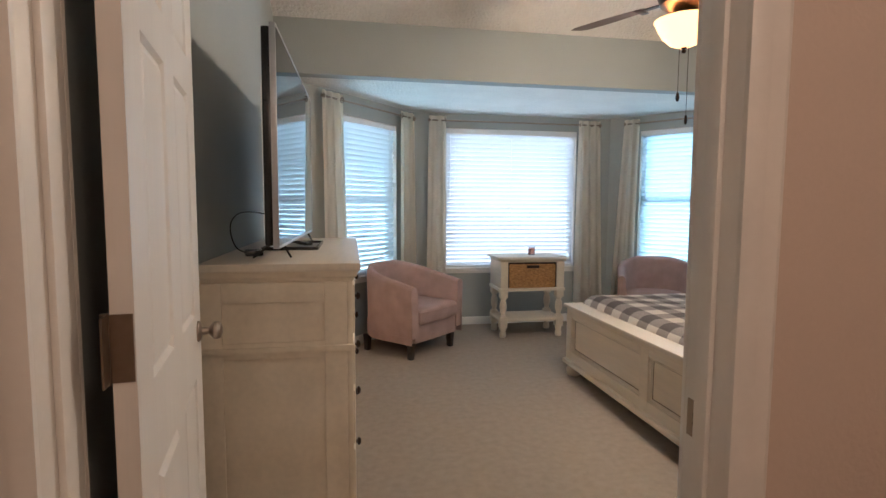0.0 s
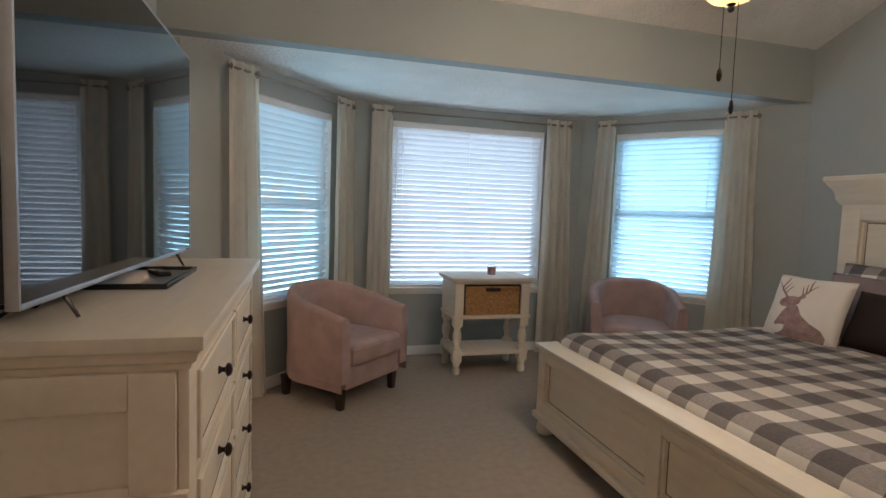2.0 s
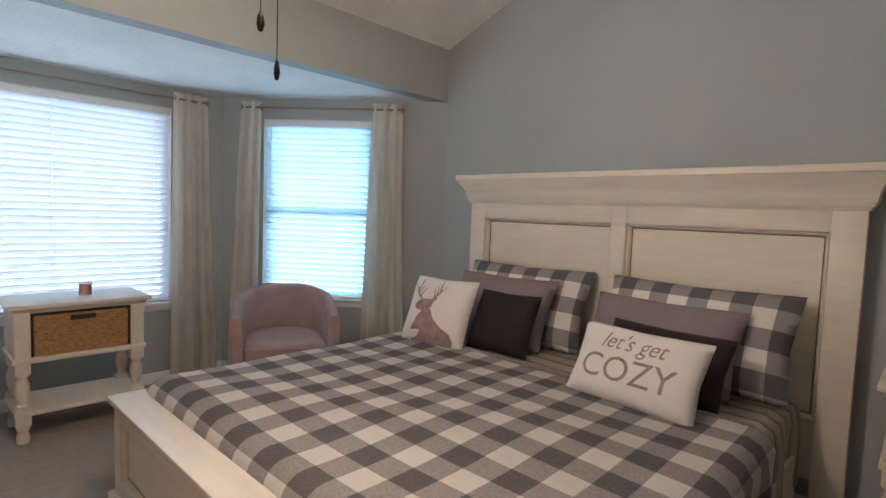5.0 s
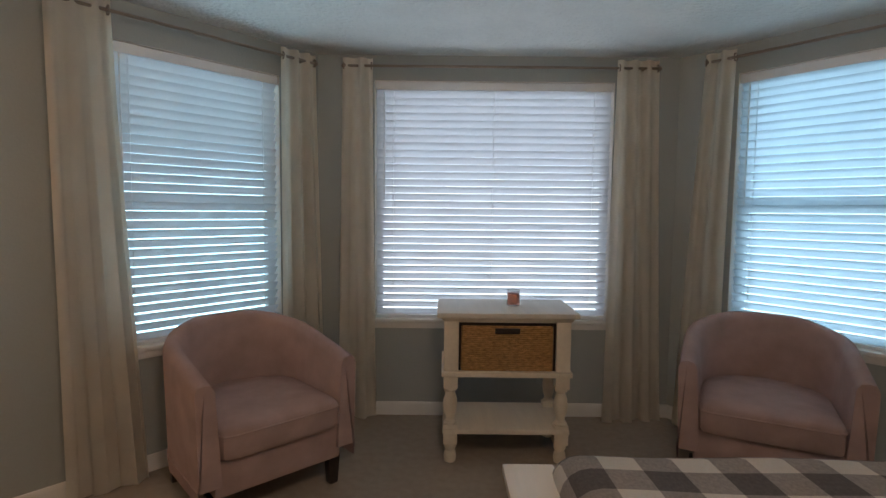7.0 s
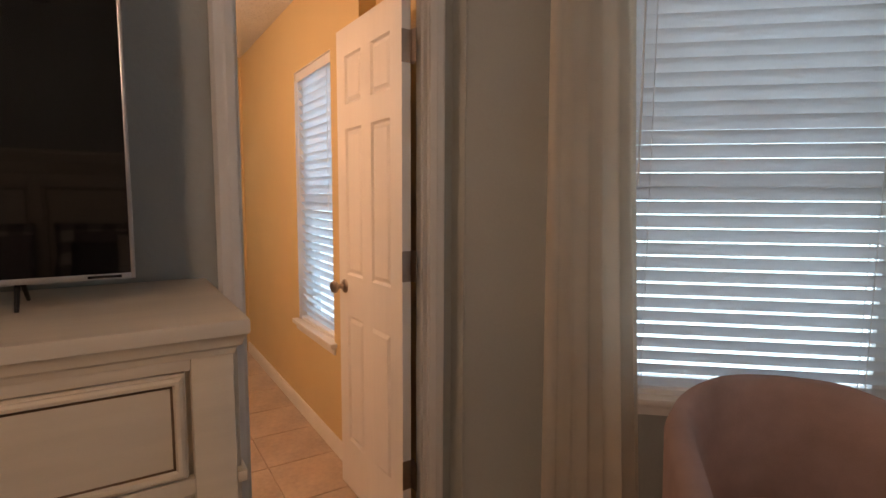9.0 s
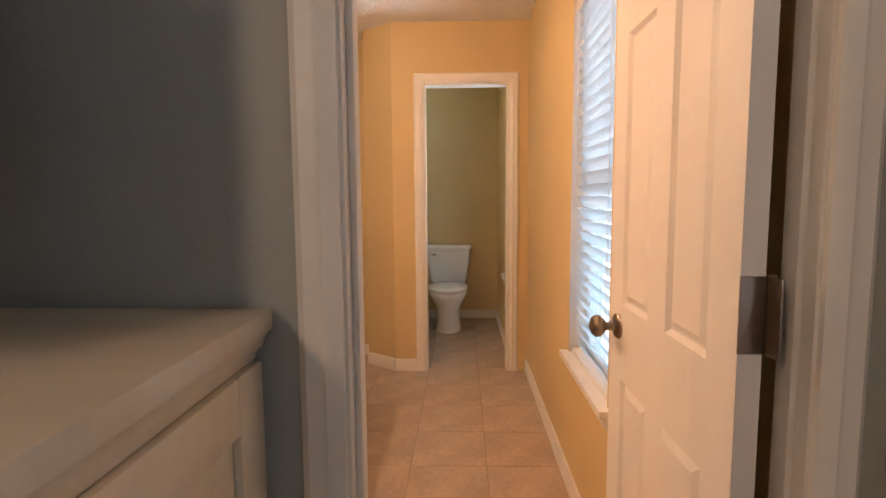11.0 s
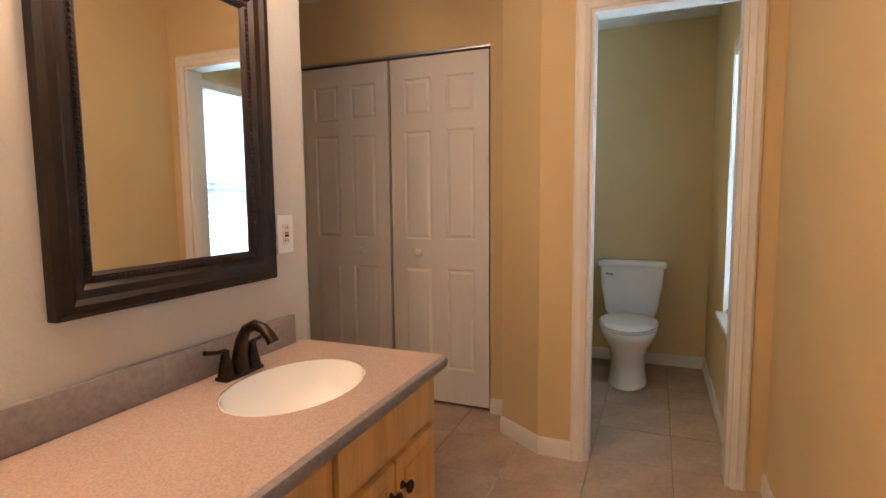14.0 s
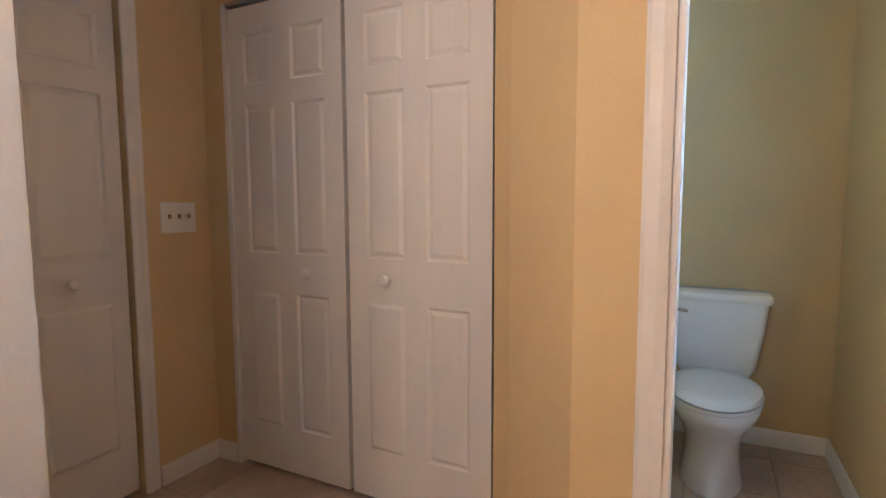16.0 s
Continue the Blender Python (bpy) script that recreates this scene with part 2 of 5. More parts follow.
def profile_run(prof, p, q, bm=None, out=None):
    """Sweeps a closed (depth, height) outline in a straight line from p to q; depth points along out."""
    bm = bm or bmesh.new()
    p, q = Vector(p), Vector(q)
    o = Vector(out)
    a = [bm.verts.new(p + o * d + Vector((0, 0, h))) for d, h in prof]
    b = [bm.verts.new(q + o * d + Vector((0, 0, h))) for d, h in prof]
    n = len(prof)
    for k in range(n):
        bm.faces.new((a[k], a[(k + 1) % n], b[(k + 1) % n], b[k]))
    bm.faces.new(a[::-1])
    bm.faces.new(b)
    return bm


def to_mesh(name, bm, material, smooth=0.6):
    bmesh.ops.recalc_face_normals(bm, faces=bm.faces)
    me = bpy.data.meshes.new(name)
    bm.to_mesh(me)
    bm.free()
    me.materials.append(material)
    if smooth:
        me.polygons.foreach_set("use_smooth", [True] * len(me.polygons))
        me.set_sharp_from_angle(angle=smooth)
    return me


def part(name, bm, material, parent, label="", smooth=0.6):
    ob = new(name, to_mesh(name, bm, material, smooth))
    ob.parent = parent
    return tagged(ob, label)


def thing(name, label, category, m=None, group="", kind=""):
    ob = new(name)
    ob.empty_display_size = 0.1
    ob.matrix_world = m or Matrix()
    return tagged(ob, label, category, group, kind)


def solid(name, bm, material, label, category, kind="structure", smooth=0.6):
    return tagged(new(name, to_mesh(name, bm, material, smooth)), label, category, "", kind)


def along(p, q, off=0.0):
    """A frame whose x runs from p to q on the plan and whose y points to its left."""
    d = Vector((q[0] - p[0], q[1] - p[1], 0))
    return Matrix.Translation((p[0], p[1], 0)) @ Matrix.Rotation(math.atan2(d.y, d.x), 4, "Z") @ Matrix.Translation((0, off, 0))


def wall_bm(length, z0, z1, t0, t1, holes=(), bm=None, m=None):
    """A wall along x from 0 to length, between depths t0 and t1, with holes (u0, u1, low, high) through it."""
    bm = bm or bmesh.new()
    cuts = sorted({0.0, length, *[h[0] for h in holes], *[h[1] for h in holes]})
    for a, b in zip(cuts, cuts[1:]):
        spans = [(z0, z1)]
        for h in holes:
            if h[0] <= a + 1e-6 and h[1] >= b - 1e-6:
                spans = [s for lo, hi in spans for s in ((lo, h[2]), (h[3], hi)) if s[1] - s[0] > 1e-4]
        for lo, hi in spans:
            box(bm, (a, t0, lo), (b, t1, hi), 0, m)
    return bm


# ---- the plan ----
XL, XR, YS, YD, HB = -0.05, 4.59, 5.046, 1.78, 2.305   # bedroom: west and east walls, header, door wall, bay ceiling
BAY = [(XL, 5.13), (1.15, 6.50), (3.42, 6.50), (XR, YS)]
RIDGE_Y, RIDGE_Z, EAVE_Z = 3.0, 3.53, 2.70
YV, YW, XC, XT, XTB, HBATH = 3.47, 5.10, -3.40, -3.02, -4.68, 2.44   # vanity wall, window wall, closet wall, toilet wall, its back
BD0, BD1 = 4.47, 5.135   # bath doorway
XB = -0.13              # bathroom face of the shared wall
YH = 1.665               # hall face of the door wall
DX0, DX1 = 0.09, 1.13    # bedroom doorway
WIN = [(BAY[0], BAY[1], 0.646, 1.546, 0.645, 2.12), (BAY[1], BAY[2], 0.355, 1.865, 0.635, 2.15), (BAY[2], BAY[3], 0.35, 1.265, 0.665, 2.14)]

# floors
solid("floor_bedroom", boxes(((-0.09, YH - 0.1, -0.06), (XR + 0.1, 6.7, 0))), CARPET, "taupe cut-pile bedroom carpet", "carpet")
solid("floor_hall", boxes(((-1.2, -1.0, -0.06), (2.4, YH - 0.1, 0))), CARPET, "taupe carpet of the hall", "carpet")

# bedroom walls
solid("wall_west", wall_bm(5.30 - YH, 0, EAVE_Z, 0.0, 0.04, [(BD0 - YH, BD1 - YH, 0, 2.04)], m=along((XL, YH), (XL, 5.30))), GREY, "grey-green painted bedroom wall", "wall")


def gable_bm(x0, x1, y0):
    bm = bmesh.new()
    pts = [(y0, EAVE_Z), (y0, EAVE_Z + 0.01), (RIDGE_Y, RIDGE_Z), (YS, EAVE_Z + 0.01), (YS, EAVE_Z)]
    a = [bm.verts.new((x0, y, z)) for y, z in pts]
    b = [bm.verts.new((x1, y, z)) for y, z in pts]
    for k in range(5):
        bm.faces.new((a[k], a[(k + 1) % 5], b[(k + 1) % 5], b[k]))
    bm.faces.new(a)
    bm.faces.new(b[::-1])
    return bm


solid("wall_west_gable", gable_bm(XL - 0.04, XL, YH), GREY, "grey-green gable above the dresser", "wall")
solid("wall_east", boxes(((XR, 1.25, 0), (XR + 0.12, YS, EAVE_Z))), GREY, "light grey wall behind the bed", "wall")
solid("wall_east_gable", gable_bm(XR, XR + 0.12, YH), GREY, "light grey gable above the bed", "wall")
solid("wall_header", boxes(((XL - 0.05, YS, HB), (XR + 0.1, YS + 0.12, EAVE_Z + 0.05))), GREY, "grey-green header above the bay", "wall")
solid("wall_door_side", wall_bm(2.5 - XL, 0, EAVE_Z, -0.057, 0.0, [(DX0 - 0.02 - XL, DX1 + 0.02 - XL, 0, 2.06)], m=along((XL, YD), (2.5, YD))), GREY, "grey-green wall beside the doorway", "wall")
solid("wall_hall_side", wall_bm(3.6, 0, 2.6, -0.057, 0.0, [(DX0 - 0.02 + 1.2, DX1 + 0.02 + 1.2, 0, 2.06)], m=along((-1.2, YD - 0.0575), (2.4, YD - 0.0575))), HALLP, "warm beige hall wall round the doorway", "wall")
solid("wall_niche_west", boxes(((2.5005, 1.25, 0), (2.54, YD, EAVE_Z))), GREY, "grey-green return wall beside the doorway", "wall")
solid("wall_niche_south", boxes(((2.541, 1.25, 0), (XR - 0.001, 1.35, EAVE_Z))), GREY, "grey-green wall beyond the bed", "wall")
solid("floor_niche", boxes(((2.5005, 1.25, -0.06), (XR + 0.1, YH - 0.1, 0))), CARPET, "taupe carpet beyond the bed", "carpet")
solid("ceiling_niche", boxes(((2.5005, 1.25, EAVE_Z + 0.01), (XR + 0.12, YH, EAVE_Z + 0.09))), CEIL, "white textured ceiling beyond the bed", "ceiling")
for k, (a, b) in enumerate(zip(BAY, BAY[1:])):
    p, q, u0, u1, z0, z1 = WIN[k]
    L = math.hypot(q[0] - p[0], q[1] - p[1])
    ext = (-0.12, 0.06, 0.0)[k]   # the west bay wall starts behind a short return beside the bath door
    end = 0.06 if k == 1 else 0.0
    bm = wall_bm(L + ext + end, 0, HB + 0.05, 0.0, 0.14, [(u0 + ext, u1 + ext, z0, z1)], m=along(a, b) @ Matrix.Translation((-ext, 0, 0)))
    solid("wall_bay_%d" % (k + 1), bm, GREY, "grey-green bay wall with a window", "wall")

solid("wall_bay_return", boxes(((XL + 0.0005, 5.222, 0), (0.034, 5.32, HB + 0.03))), GREY, "narrow grey-green return beside the bath door", "wall")


def slope_bm(y0, z0, y1, z1, t=0.08):
    bm = bmesh.new()
    vs = [bm.verts.new((x, y, z)) for x in (XL - 0.05, XR + 0.12) for y, z in ((y0, z0), (y1, z1), (y1, z1 + t), (y0, z0 + t))]
    for f in ((0, 1, 2, 3), (7, 6, 5, 4), (0, 4, 5, 1), (1, 5, 6, 2), (2, 6, 7, 3), (3, 7, 4, 0)):
        bm.faces.new([vs[k] for k in f])
    return bm


solid("ceiling_vault_north", slope_bm(YS + 0.12, EAVE_Z + 0.01 - 0.12 * 0.4, RIDGE_Y, RIDGE_Z), CEIL, "sloping white textured ceiling", "ceiling")
solid("ceiling_vault_south", slope_bm(YH, EAVE_Z + 0.01, RIDGE_Y, RIDGE_Z), CEIL, "sloping white textured ceiling", "ceiling")
bm = bmesh.new()
base = [(XL - 0.1, YS + 0.12), (XL - 0.1, 5.35), (1.05, 6.65), (3.52, 6.65), (XR + 0.12, 5.2), (XR + 0.12, YS + 0.12)]
lo = [bm.verts.new((x, y, HB)) for x, y in base]
hi = [bm.verts.new((x, y, HB + 0.1)) for x, y in base]
bm.faces.new(lo), bm.faces.new(hi[::-1])
for k in range(6):
    bm.faces.new((lo[k], lo[(k + 1) % 6], hi[(k + 1) % 6], hi[k]))
solid("ceiling_bay", bm, CEIL, "low white textured bay ceiling", "ceiling")

# hall shell
solid("wall_hall_west", boxes(((-1.3, -1.0, 0), (-1.2, YH + 0.06, 2.6))), HALLP, "warm beige hall wall", "wall")
solid("wall_hall_east", boxes(((2.4, -1.0, 0), (2.5, YH + 0.06, 2.6))), HALLP, "warm beige hall wall", "wall")
solid("wall_hall_south", boxes(((-1.3, -1.1, 0), (2.5, -1.0, 2.6))), HALLP, "warm beige hall wall", "wall")
solid("ceiling_hall", boxes(((-1.3, -1.1, 2.6), (2.5, YH + 0.06, 2.68))), CEIL, "white hall ceiling", "ceiling")

# bathroom shell
YT = 5.0                          # window wall inside the toilet room
BW = (-1.56, -0.955, 0.58, 2.04)   # bath window on the window wall
TW = (-3.75, -3.17, 0.60, 2.0)    # toilet window
solid("wall_bath_east", wall_bm(5.30 - 2.3, 0, HBATH, 0.0, 0.04, [(BD0 - 2.3, BD1 - 2.3, 0, 2.04)], m=along((XL - 0.04, 2.3), (XL - 0.04, YW))), TAN, "tan bathroom wall round the doorway", "wall")
solid("wall_bath_window", wall_bm(4.88 - 0.60, 0, HBATH, 0.0, 0.14, [(TW[0] - (XTB - 0.2), TW[1] - (XTB - 0.2), TW[2], TW[3]), (BW[0] - (XTB - 0.2), BW[1] - (XTB - 0.2), BW[2], BW[3])], m=along((XTB - 0.2, YW), (-0.60, YW))), TAN, "tan bathroom wall with two windows", "wall")
# Made-up setback, unseen behind the door, that keeps its hinge gap dark.
solid("wall_bath_shade_pocket", boxes(((-0.5995, 5.18, 0), (XB - 0.001, 5.24, HBATH))), TAN, "tan recess added behind the open bathroom door to darken its hinge gap", "wall")
solid("wall_vanity", boxes(((-2.19, 2.30, 0), (XB, YV, HBATH))), CREAM, "cream wall behind the vanity", "wall")
solid("wall_closet", wall_bm(3.93 - 2.30, 0, HBATH, 0.0, 0.10, [(2.55 - 2.30, 3.80 - 2.30, 0, 2.06)], m=along((XC, 2.30), (XC, 3.93))), TAN, "tan wall round the closet doors", "wall")
solid("wall_nook", wall_bm(1.4, 0, HBATH, -0.1, 0.0, [(0.47, 1.30, 0, 2.06)], m=along((-3.50, 2.40), (-2.1, 2.40))), TAN, "tan wall with the light switches", "wall")
bm = bmesh.new()
poly = [(XC - 0.1, 3.93), (-3.185, 3.93), (-3.045, 4.125), (XT, 4.125 + 0.03), (XT, 4.37), (XT - 0.11, 4.37), (XT - 0.11, 4.05), (XC - 0.1, 4.05)]
lo = [bm.verts.new((x, y, 0)) for x, y in poly]
hi = [bm.verts.new((x, y, HBATH)) for x, y in poly]
for k in range(len(poly)):
    bm.faces.new((lo[k], lo[(k + 1) % len(poly)], hi[(k + 1) % len(poly)], hi[k]))
bm.faces.new(hi)
solid("wall_chamfer", bm, TAN, "tan chamfered corner beside the toilet door", "wall", smooth=0.3)
solid("wall_toilet_front", boxes(((XT - 0.11, 4.97, 0), (XT, YW, HBATH)), ((XT - 0.11, 4.37, 2.04), (XT, 4.97, HBATH))), TAN, "tan wall above the toilet door", "wall")
solid("wall_toilet_window", wall_bm(XT - 0.11 - XTB, 0, HBATH, 0.0, 0.10 - 0.002, [(TW[0] - XTB, TW[1] - XTB, TW[2], TW[3])], m=along((XTB, YT), (XT - 0.11, YT))), TAN, "tan toilet room wall with a window", "wall")
solid("wall_toilet_back", boxes(((XTB - 0.1, 3.9, 0), (XTB, YW, HBATH))), TAN, "pale tan wall behind the toilet", "wall")
solid("wall_toilet_south", boxes(((XTB - 0.1, 3.95, 0), (XC - 0.1, 4.05, HBATH))), TAN, "tan toilet room wall", "wall")
solid("wall_closet_back", boxes(((XC - 0.75, 2.3, 0), (XC - 0.7, 3.95, HBATH))), TAN, "dark inside of the linen closet", "wall")
solid("wall_nook_back", boxes(((-3.5, 1.75, 0), (-2.1, 1.8, HBATH))), TAN, "inside of the nook closet", "wall")
# Unseen closet sides, added to stop daylight leaking round the bifold doors.
solid("light_block_closet", boxes(((XC - 0.75, 2.25, 0), (XC - 0.1, 2.30, HBATH))), TAN, "unseen side wall added to keep daylight out of the linen closet", "wall")
solid("light_block_nook_west", boxes(((-3.55, 1.75, 0), (-3.50, 2.30, HBATH))), TAN, "unseen side wall added to keep daylight out of the nook closet", "wall")
solid("light_block_nook_east", boxes(((-2.10, 1.75, 0), (-2.05, 2.30, HBATH))), TAN, "unseen side wall added to keep daylight out of the nook closet", "wall")
solid("ceiling_bath", boxes(((XTB - 0.2, 1.7, HBATH), (XL - 0.06, YW + 0.15, HBATH + 0.08))), CEIL, "white bathroom ceiling", "ceiling")
solid("ground", boxes(((-400, -400, -0.5), (400, 400, -0.45))), GROUND, "pale sunlit ground outside", "ground")

# ---- trim ----
BASEP = [(0, 0), (0.014, 0), (0.014, 0.065), (0.009, 0.078), (0.006, 0.085), (0, 0.085)]


def baseboard(p, q):
    d = Vector((q[0] - p[0], q[1] - p[1], 0)).normalized()
    solid("baseboard", profile_run(BASEP, (*p, 0), (*q, 0), out=(d.y, -d.x, 0)), TRIM, "white painted baseboard", "baseboard")


for a, b in zip(BAY, BAY[1:]):
    baseboard(a, b)
for p, q in (((XL, 2.62), (XL, BD0 - 0.07)), ((XR, YS), (XR, 1.35)), ((XR, 1.35), (2.54, 1.35)), ((2.54, YD), (DX1 + 0.09, YD)), ((XT, 4.155), (XT, 4.31)), ((-3.045, 4.125), (XT, 4.155)), ((-3.185, 3.93), (-3.045, 4.125)),
             ((XC, 3.80), (XC, 3.93)), ((XC, 2.40), (XC, 2.53)), ((XTB, 4.05), (XTB, YT)), ((XTB, YT), (XT - 0.11, YT)), ((XT, YW), (-0.60, YW)), ((-3.10, 2.40), (XC, 2.40))):
    baseboard(p, q)
CASEP = [(0, 0), (0.058, 0), (0.058, 0.008), (0.048, 0.016), (0.03, 0.014), (0.022, 0.018), (0.008, 0.014), (0, 0.01)]


def casing(name, m, width, height, label, w=0.062):
    """Moulded door casing in a frame where x runs across the opening and y points out of the wall."""
    t = thing(name, label, "door casing", m, kind="structure")
    for nm, x0, sgn in (("left_casing", 0.0, -1), ("right_casing", width, 1)):
        bm = bmesh.new()
        rings = []
        for z in (0.0, height):
            rings.append([bm.verts.new((x0 + sgn * d * w / 0.058, o, z + (d * w / 0.058 if z else 0))) for d, o in CASEP])
        for k in range(8):
            bm.faces.new((rings[0][k], rings[0][(k + 1) % 8], rings[1][(k + 1) % 8], rings[1][k]))
        part(nm, bm, TRIM, t)
    bm = bmesh.new()
    rings = [[bm.verts.new((x + s * d * w / 0.058, o, height + d * w / 0.058)) for d, o in CASEP] for x, s in ((0.0, -1), (width, 1))]
    for k in range(8):
        bm.faces.new((rings[0][k], rings[0][(k + 1) % 8], rings[1][(k + 1) % 8], rings[1][k]))
    part("head_casing", bm, TRIM, t)
    return t


def jamb(name, m, width, height, depth, stop, label):
    """Door lining inside an opening: x across, y through the wall from 0 to -depth."""
    t = thing(name, label, "door jamb", m, kind="structure")
    for nm, lo, hi in (("left_jamb", (-0.018, -depth, 0), (0.0, 0, height)), ("right_jamb", (width, -depth, 0), (width + 0.018, 0, height)), ("head_jamb", (-0.018, -depth, height), (width + 0.018, 0, height + 0.016))):
        part(nm, boxes((lo, hi), bevel=0.002), TRIM, t)
    if stop:
        for nm, lo, hi in (("left_stop", (0.0, stop, 0), (0.011, stop + 0.035, height)), ("right_stop", (width - 0.011, stop, 0), (width, stop + 0.035, height)), ("head_stop", (0.0, stop, height - 0.011), (width, stop + 0.035, height))):
            part(nm, boxes((lo, hi), bevel=0.003), TRIM, t)
    return t


MX = Matrix(((0, 1, 0, XL), (1, 0, 0, BD0 + 0.012), (0, 0, 1, 0), (0, 0, 0, 1)))
casing("casing_bath_door", MX, BD1 - BD0 - 0.024, 2.03, "white moulded casing round the bath doorway")
jamb("jamb_bath_door", MX @ Matrix.Translation((0.006, 0, 0)), BD1 - BD0 - 0.036, 2.024, XL - XB, -0.06, "white painted lining of the bath doorway")
MH = Matrix(((1, 0, 0, DX0), (0, -1, 0, YH), (0, 0, 1, 0), (0, 0, 0, 1)))
casing("casing_bedroom_door", MH, DX1 - DX0, 2.045, "white moulded casing round the bedroom doorway", 0.075)
MB = Matrix(((1, 0, 0, DX0), (0, 1, 0, YD), (0, 0, 1, 0), (0, 0, 0, 1)))
casing("casing_bedroom_inside", MB, DX1 - DX0, 2.045, "white moulded casing inside the bedroom doorway", 0.075)
jamb("jamb_bedroom_door", MB, DX1 - DX0, 2.042, YD - YH, -0.075, "white painted lining of the bedroom doorway")
t = thing("strike_plate", "aged metal strike plate on the door jamb", "strike plate")
part("plate", boxes(((DX1 - 0.0025, YD - 0.065, 0.885), (DX1 - 0.0003, YD - 0.012, 0.955)), bevel=0.0008), NICKEL, t)
part("latch_hole", boxes(((DX1 - 0.0032, YD - 0.048, 0.908), (DX1 - 0.0026, YD - 0.030, 0.932))), BLACK, t)
MT = Matrix(((0, 1, 0, XT), (1, 0, 0, 4.37), (0, 0, 1, 0), (0, 0, 0, 1)))
casing("casing_toilet_door", MT, 0.60, 2.035, "white moulded casing round the toilet doorway")
jamb("jamb_toilet_door", MT @ Matrix.Translation((0.018, 0, 0)), 0.564, 2.02, 0.112, None, "white painted lining of the toilet doorway")
MC = Matrix(((0, 1, 0, XC), (1, 0, 0, 2.55), (0, 0, 1, 0), (0, 0, 0, 1)))
MN = Matrix(((-1, 0, 0, -2.20), (0, 1, 0, 2.40), (0, 0, 1, 0), (0, 0, 0, 1)))
casing("casing_nook_closet", MN, 0.83, 2.06, "white moulded casing round the nook closet")
t = thing("closet_head_trim", "thin metal track above the closet doors", "door track", kind="structure")
part("track", boxes(((XC - 0.05, 2.55, 2.045), (XC + 0.004, 3.80, 2.062)), bevel=0.002), SILVER, t)
part("side_strip", boxes(((XC - 0.09, 2.53, 0), (XC + 0.006, 2.555, 2.06)), bevel=0.002), TRIM, t)

# ---- doors ----


def panel_face(bm, w, h, cols, rows, y, sgn):
    """One moulded face: raised panels set in grooves. cols, rows: panel extents."""
    xs = sorted({0, w, *[v for c in cols for v in c]})
    zs = sorted({0, h, *[v for r in rows for v in r]})
    vs = {(i, k): bm.verts.new((x, y, z)) for i, x in enumerate(xs) for k, z in enumerate(zs)}
    panels = []
    for i in range(len(xs) - 1):
        for k in range(len(zs) - 1):
            order = [(i, k), (i + 1, k), (i + 1, k + 1), (i, k + 1)]
            f = bm.faces.new([vs[o] for o in (order if sgn < 0 else order[::-1])])
            if any(abs(c[0] - xs[i]) < 1e-6 for c in cols) and any(abs(r[0] - zs[k]) < 1e-6 for r in rows):
                panels.append(f)
    for f in panels:
        bmesh.ops.inset_individual(bm, faces=[f], thickness=0.012, depth=-0.009)
        bmesh.ops.inset_individual(bm, faces=[f], thickness=0.006, depth=0.0)
        bmesh.ops.inset_individual(bm, faces=[f], thickness=0.022, depth=0.007)


def leaf_bm(w, h, cols, rows, t=0.035):
    bm = bmesh.new()
    panel_face(bm, w, h, cols, rows, 0.0, -1)
    panel_face(bm, w, h, cols, rows, t, 1)
    for lo, hi in (((0, 0.0005, 0), (0.001, t - 0.0005, h)), ((w - 0.001, 0.0005, 0), (w, t - 0.0005, h)), ((0, 0.0005, 0), (w, t - 0.0005, 0.001)), ((0, 0.0005, h - 0.001), (w, t - 0.0005, h))):
        box(bm, lo, hi)
    return bm


KNOB = [(0.0, 0.0), (0.031, 0.0), (0.031, 0.004), (0.026, 0.009), (0.012, 0.012), (0.010, 0.030), (0.018, 0.036), (0.026, 0.045), (0.027, 0.054), (0.022, 0.063), (0.010, 0.068), (0.0, 0.069)]


def hinged_door(name, m, w, label, rows, knobmat, hinge_mat, hinge_side):
    t = thing(name, label, "door", m, kind="structure")
    sw = w * 0.15
    pw = (w - 3 * sw) / 2
    part("leaf", leaf_bm(w, 2.015, [(sw, sw + pw), (2 * sw + pw, w - sw)], rows), DOORP, t, smooth=0.25)
    for y, rx in ((0.0, 90), (0.035, -90)):
        part("knob", lathe(KNOB[1:-1], 20, pose(w - 0.065, y, 0.925, rx)), knobmat, t, "aged metal door knob")
    part("latch_plate", boxes(((w - 0.001, 0.006, 0.89), (w + 0.0015, 0.029, 0.95))), knobmat, t)
    for z in (0.29, 1.07, 1.83):
        bm = boxes(((-0.003, 0.002, z - 0.055), (-0.0005, 0.036, z + 0.055)), ((-0.034, 0.037 if hinge_side > 0 else -0.004, z - 0.055), (0.030, 0.040 if hinge_side > 0 else -0.001, z + 0.055)))
        tube([(-0.004, 0.041 if hinge_side > 0 else -0.006, z - 0.057), (-0.004, 0.041 if hinge_side > 0 else -0.006, z + 0.057)], 0.006, 10, bm)
        part("hinge", bm, hinge_mat, t, "aged metal hinge")
    return t


SIX = [(0.23, 0.80), (0.98, 1.60), (1.70, 1.90)]
# bedroom door, standing open along the west wall
hinged_door("door_bedroom", pose(0.165, 1.795, 0.015, 0, 0, 98.5), 0.80, "white six-panel bedroom door, standing open along the wall", SIX, NICKEL, NICKEL, 1)
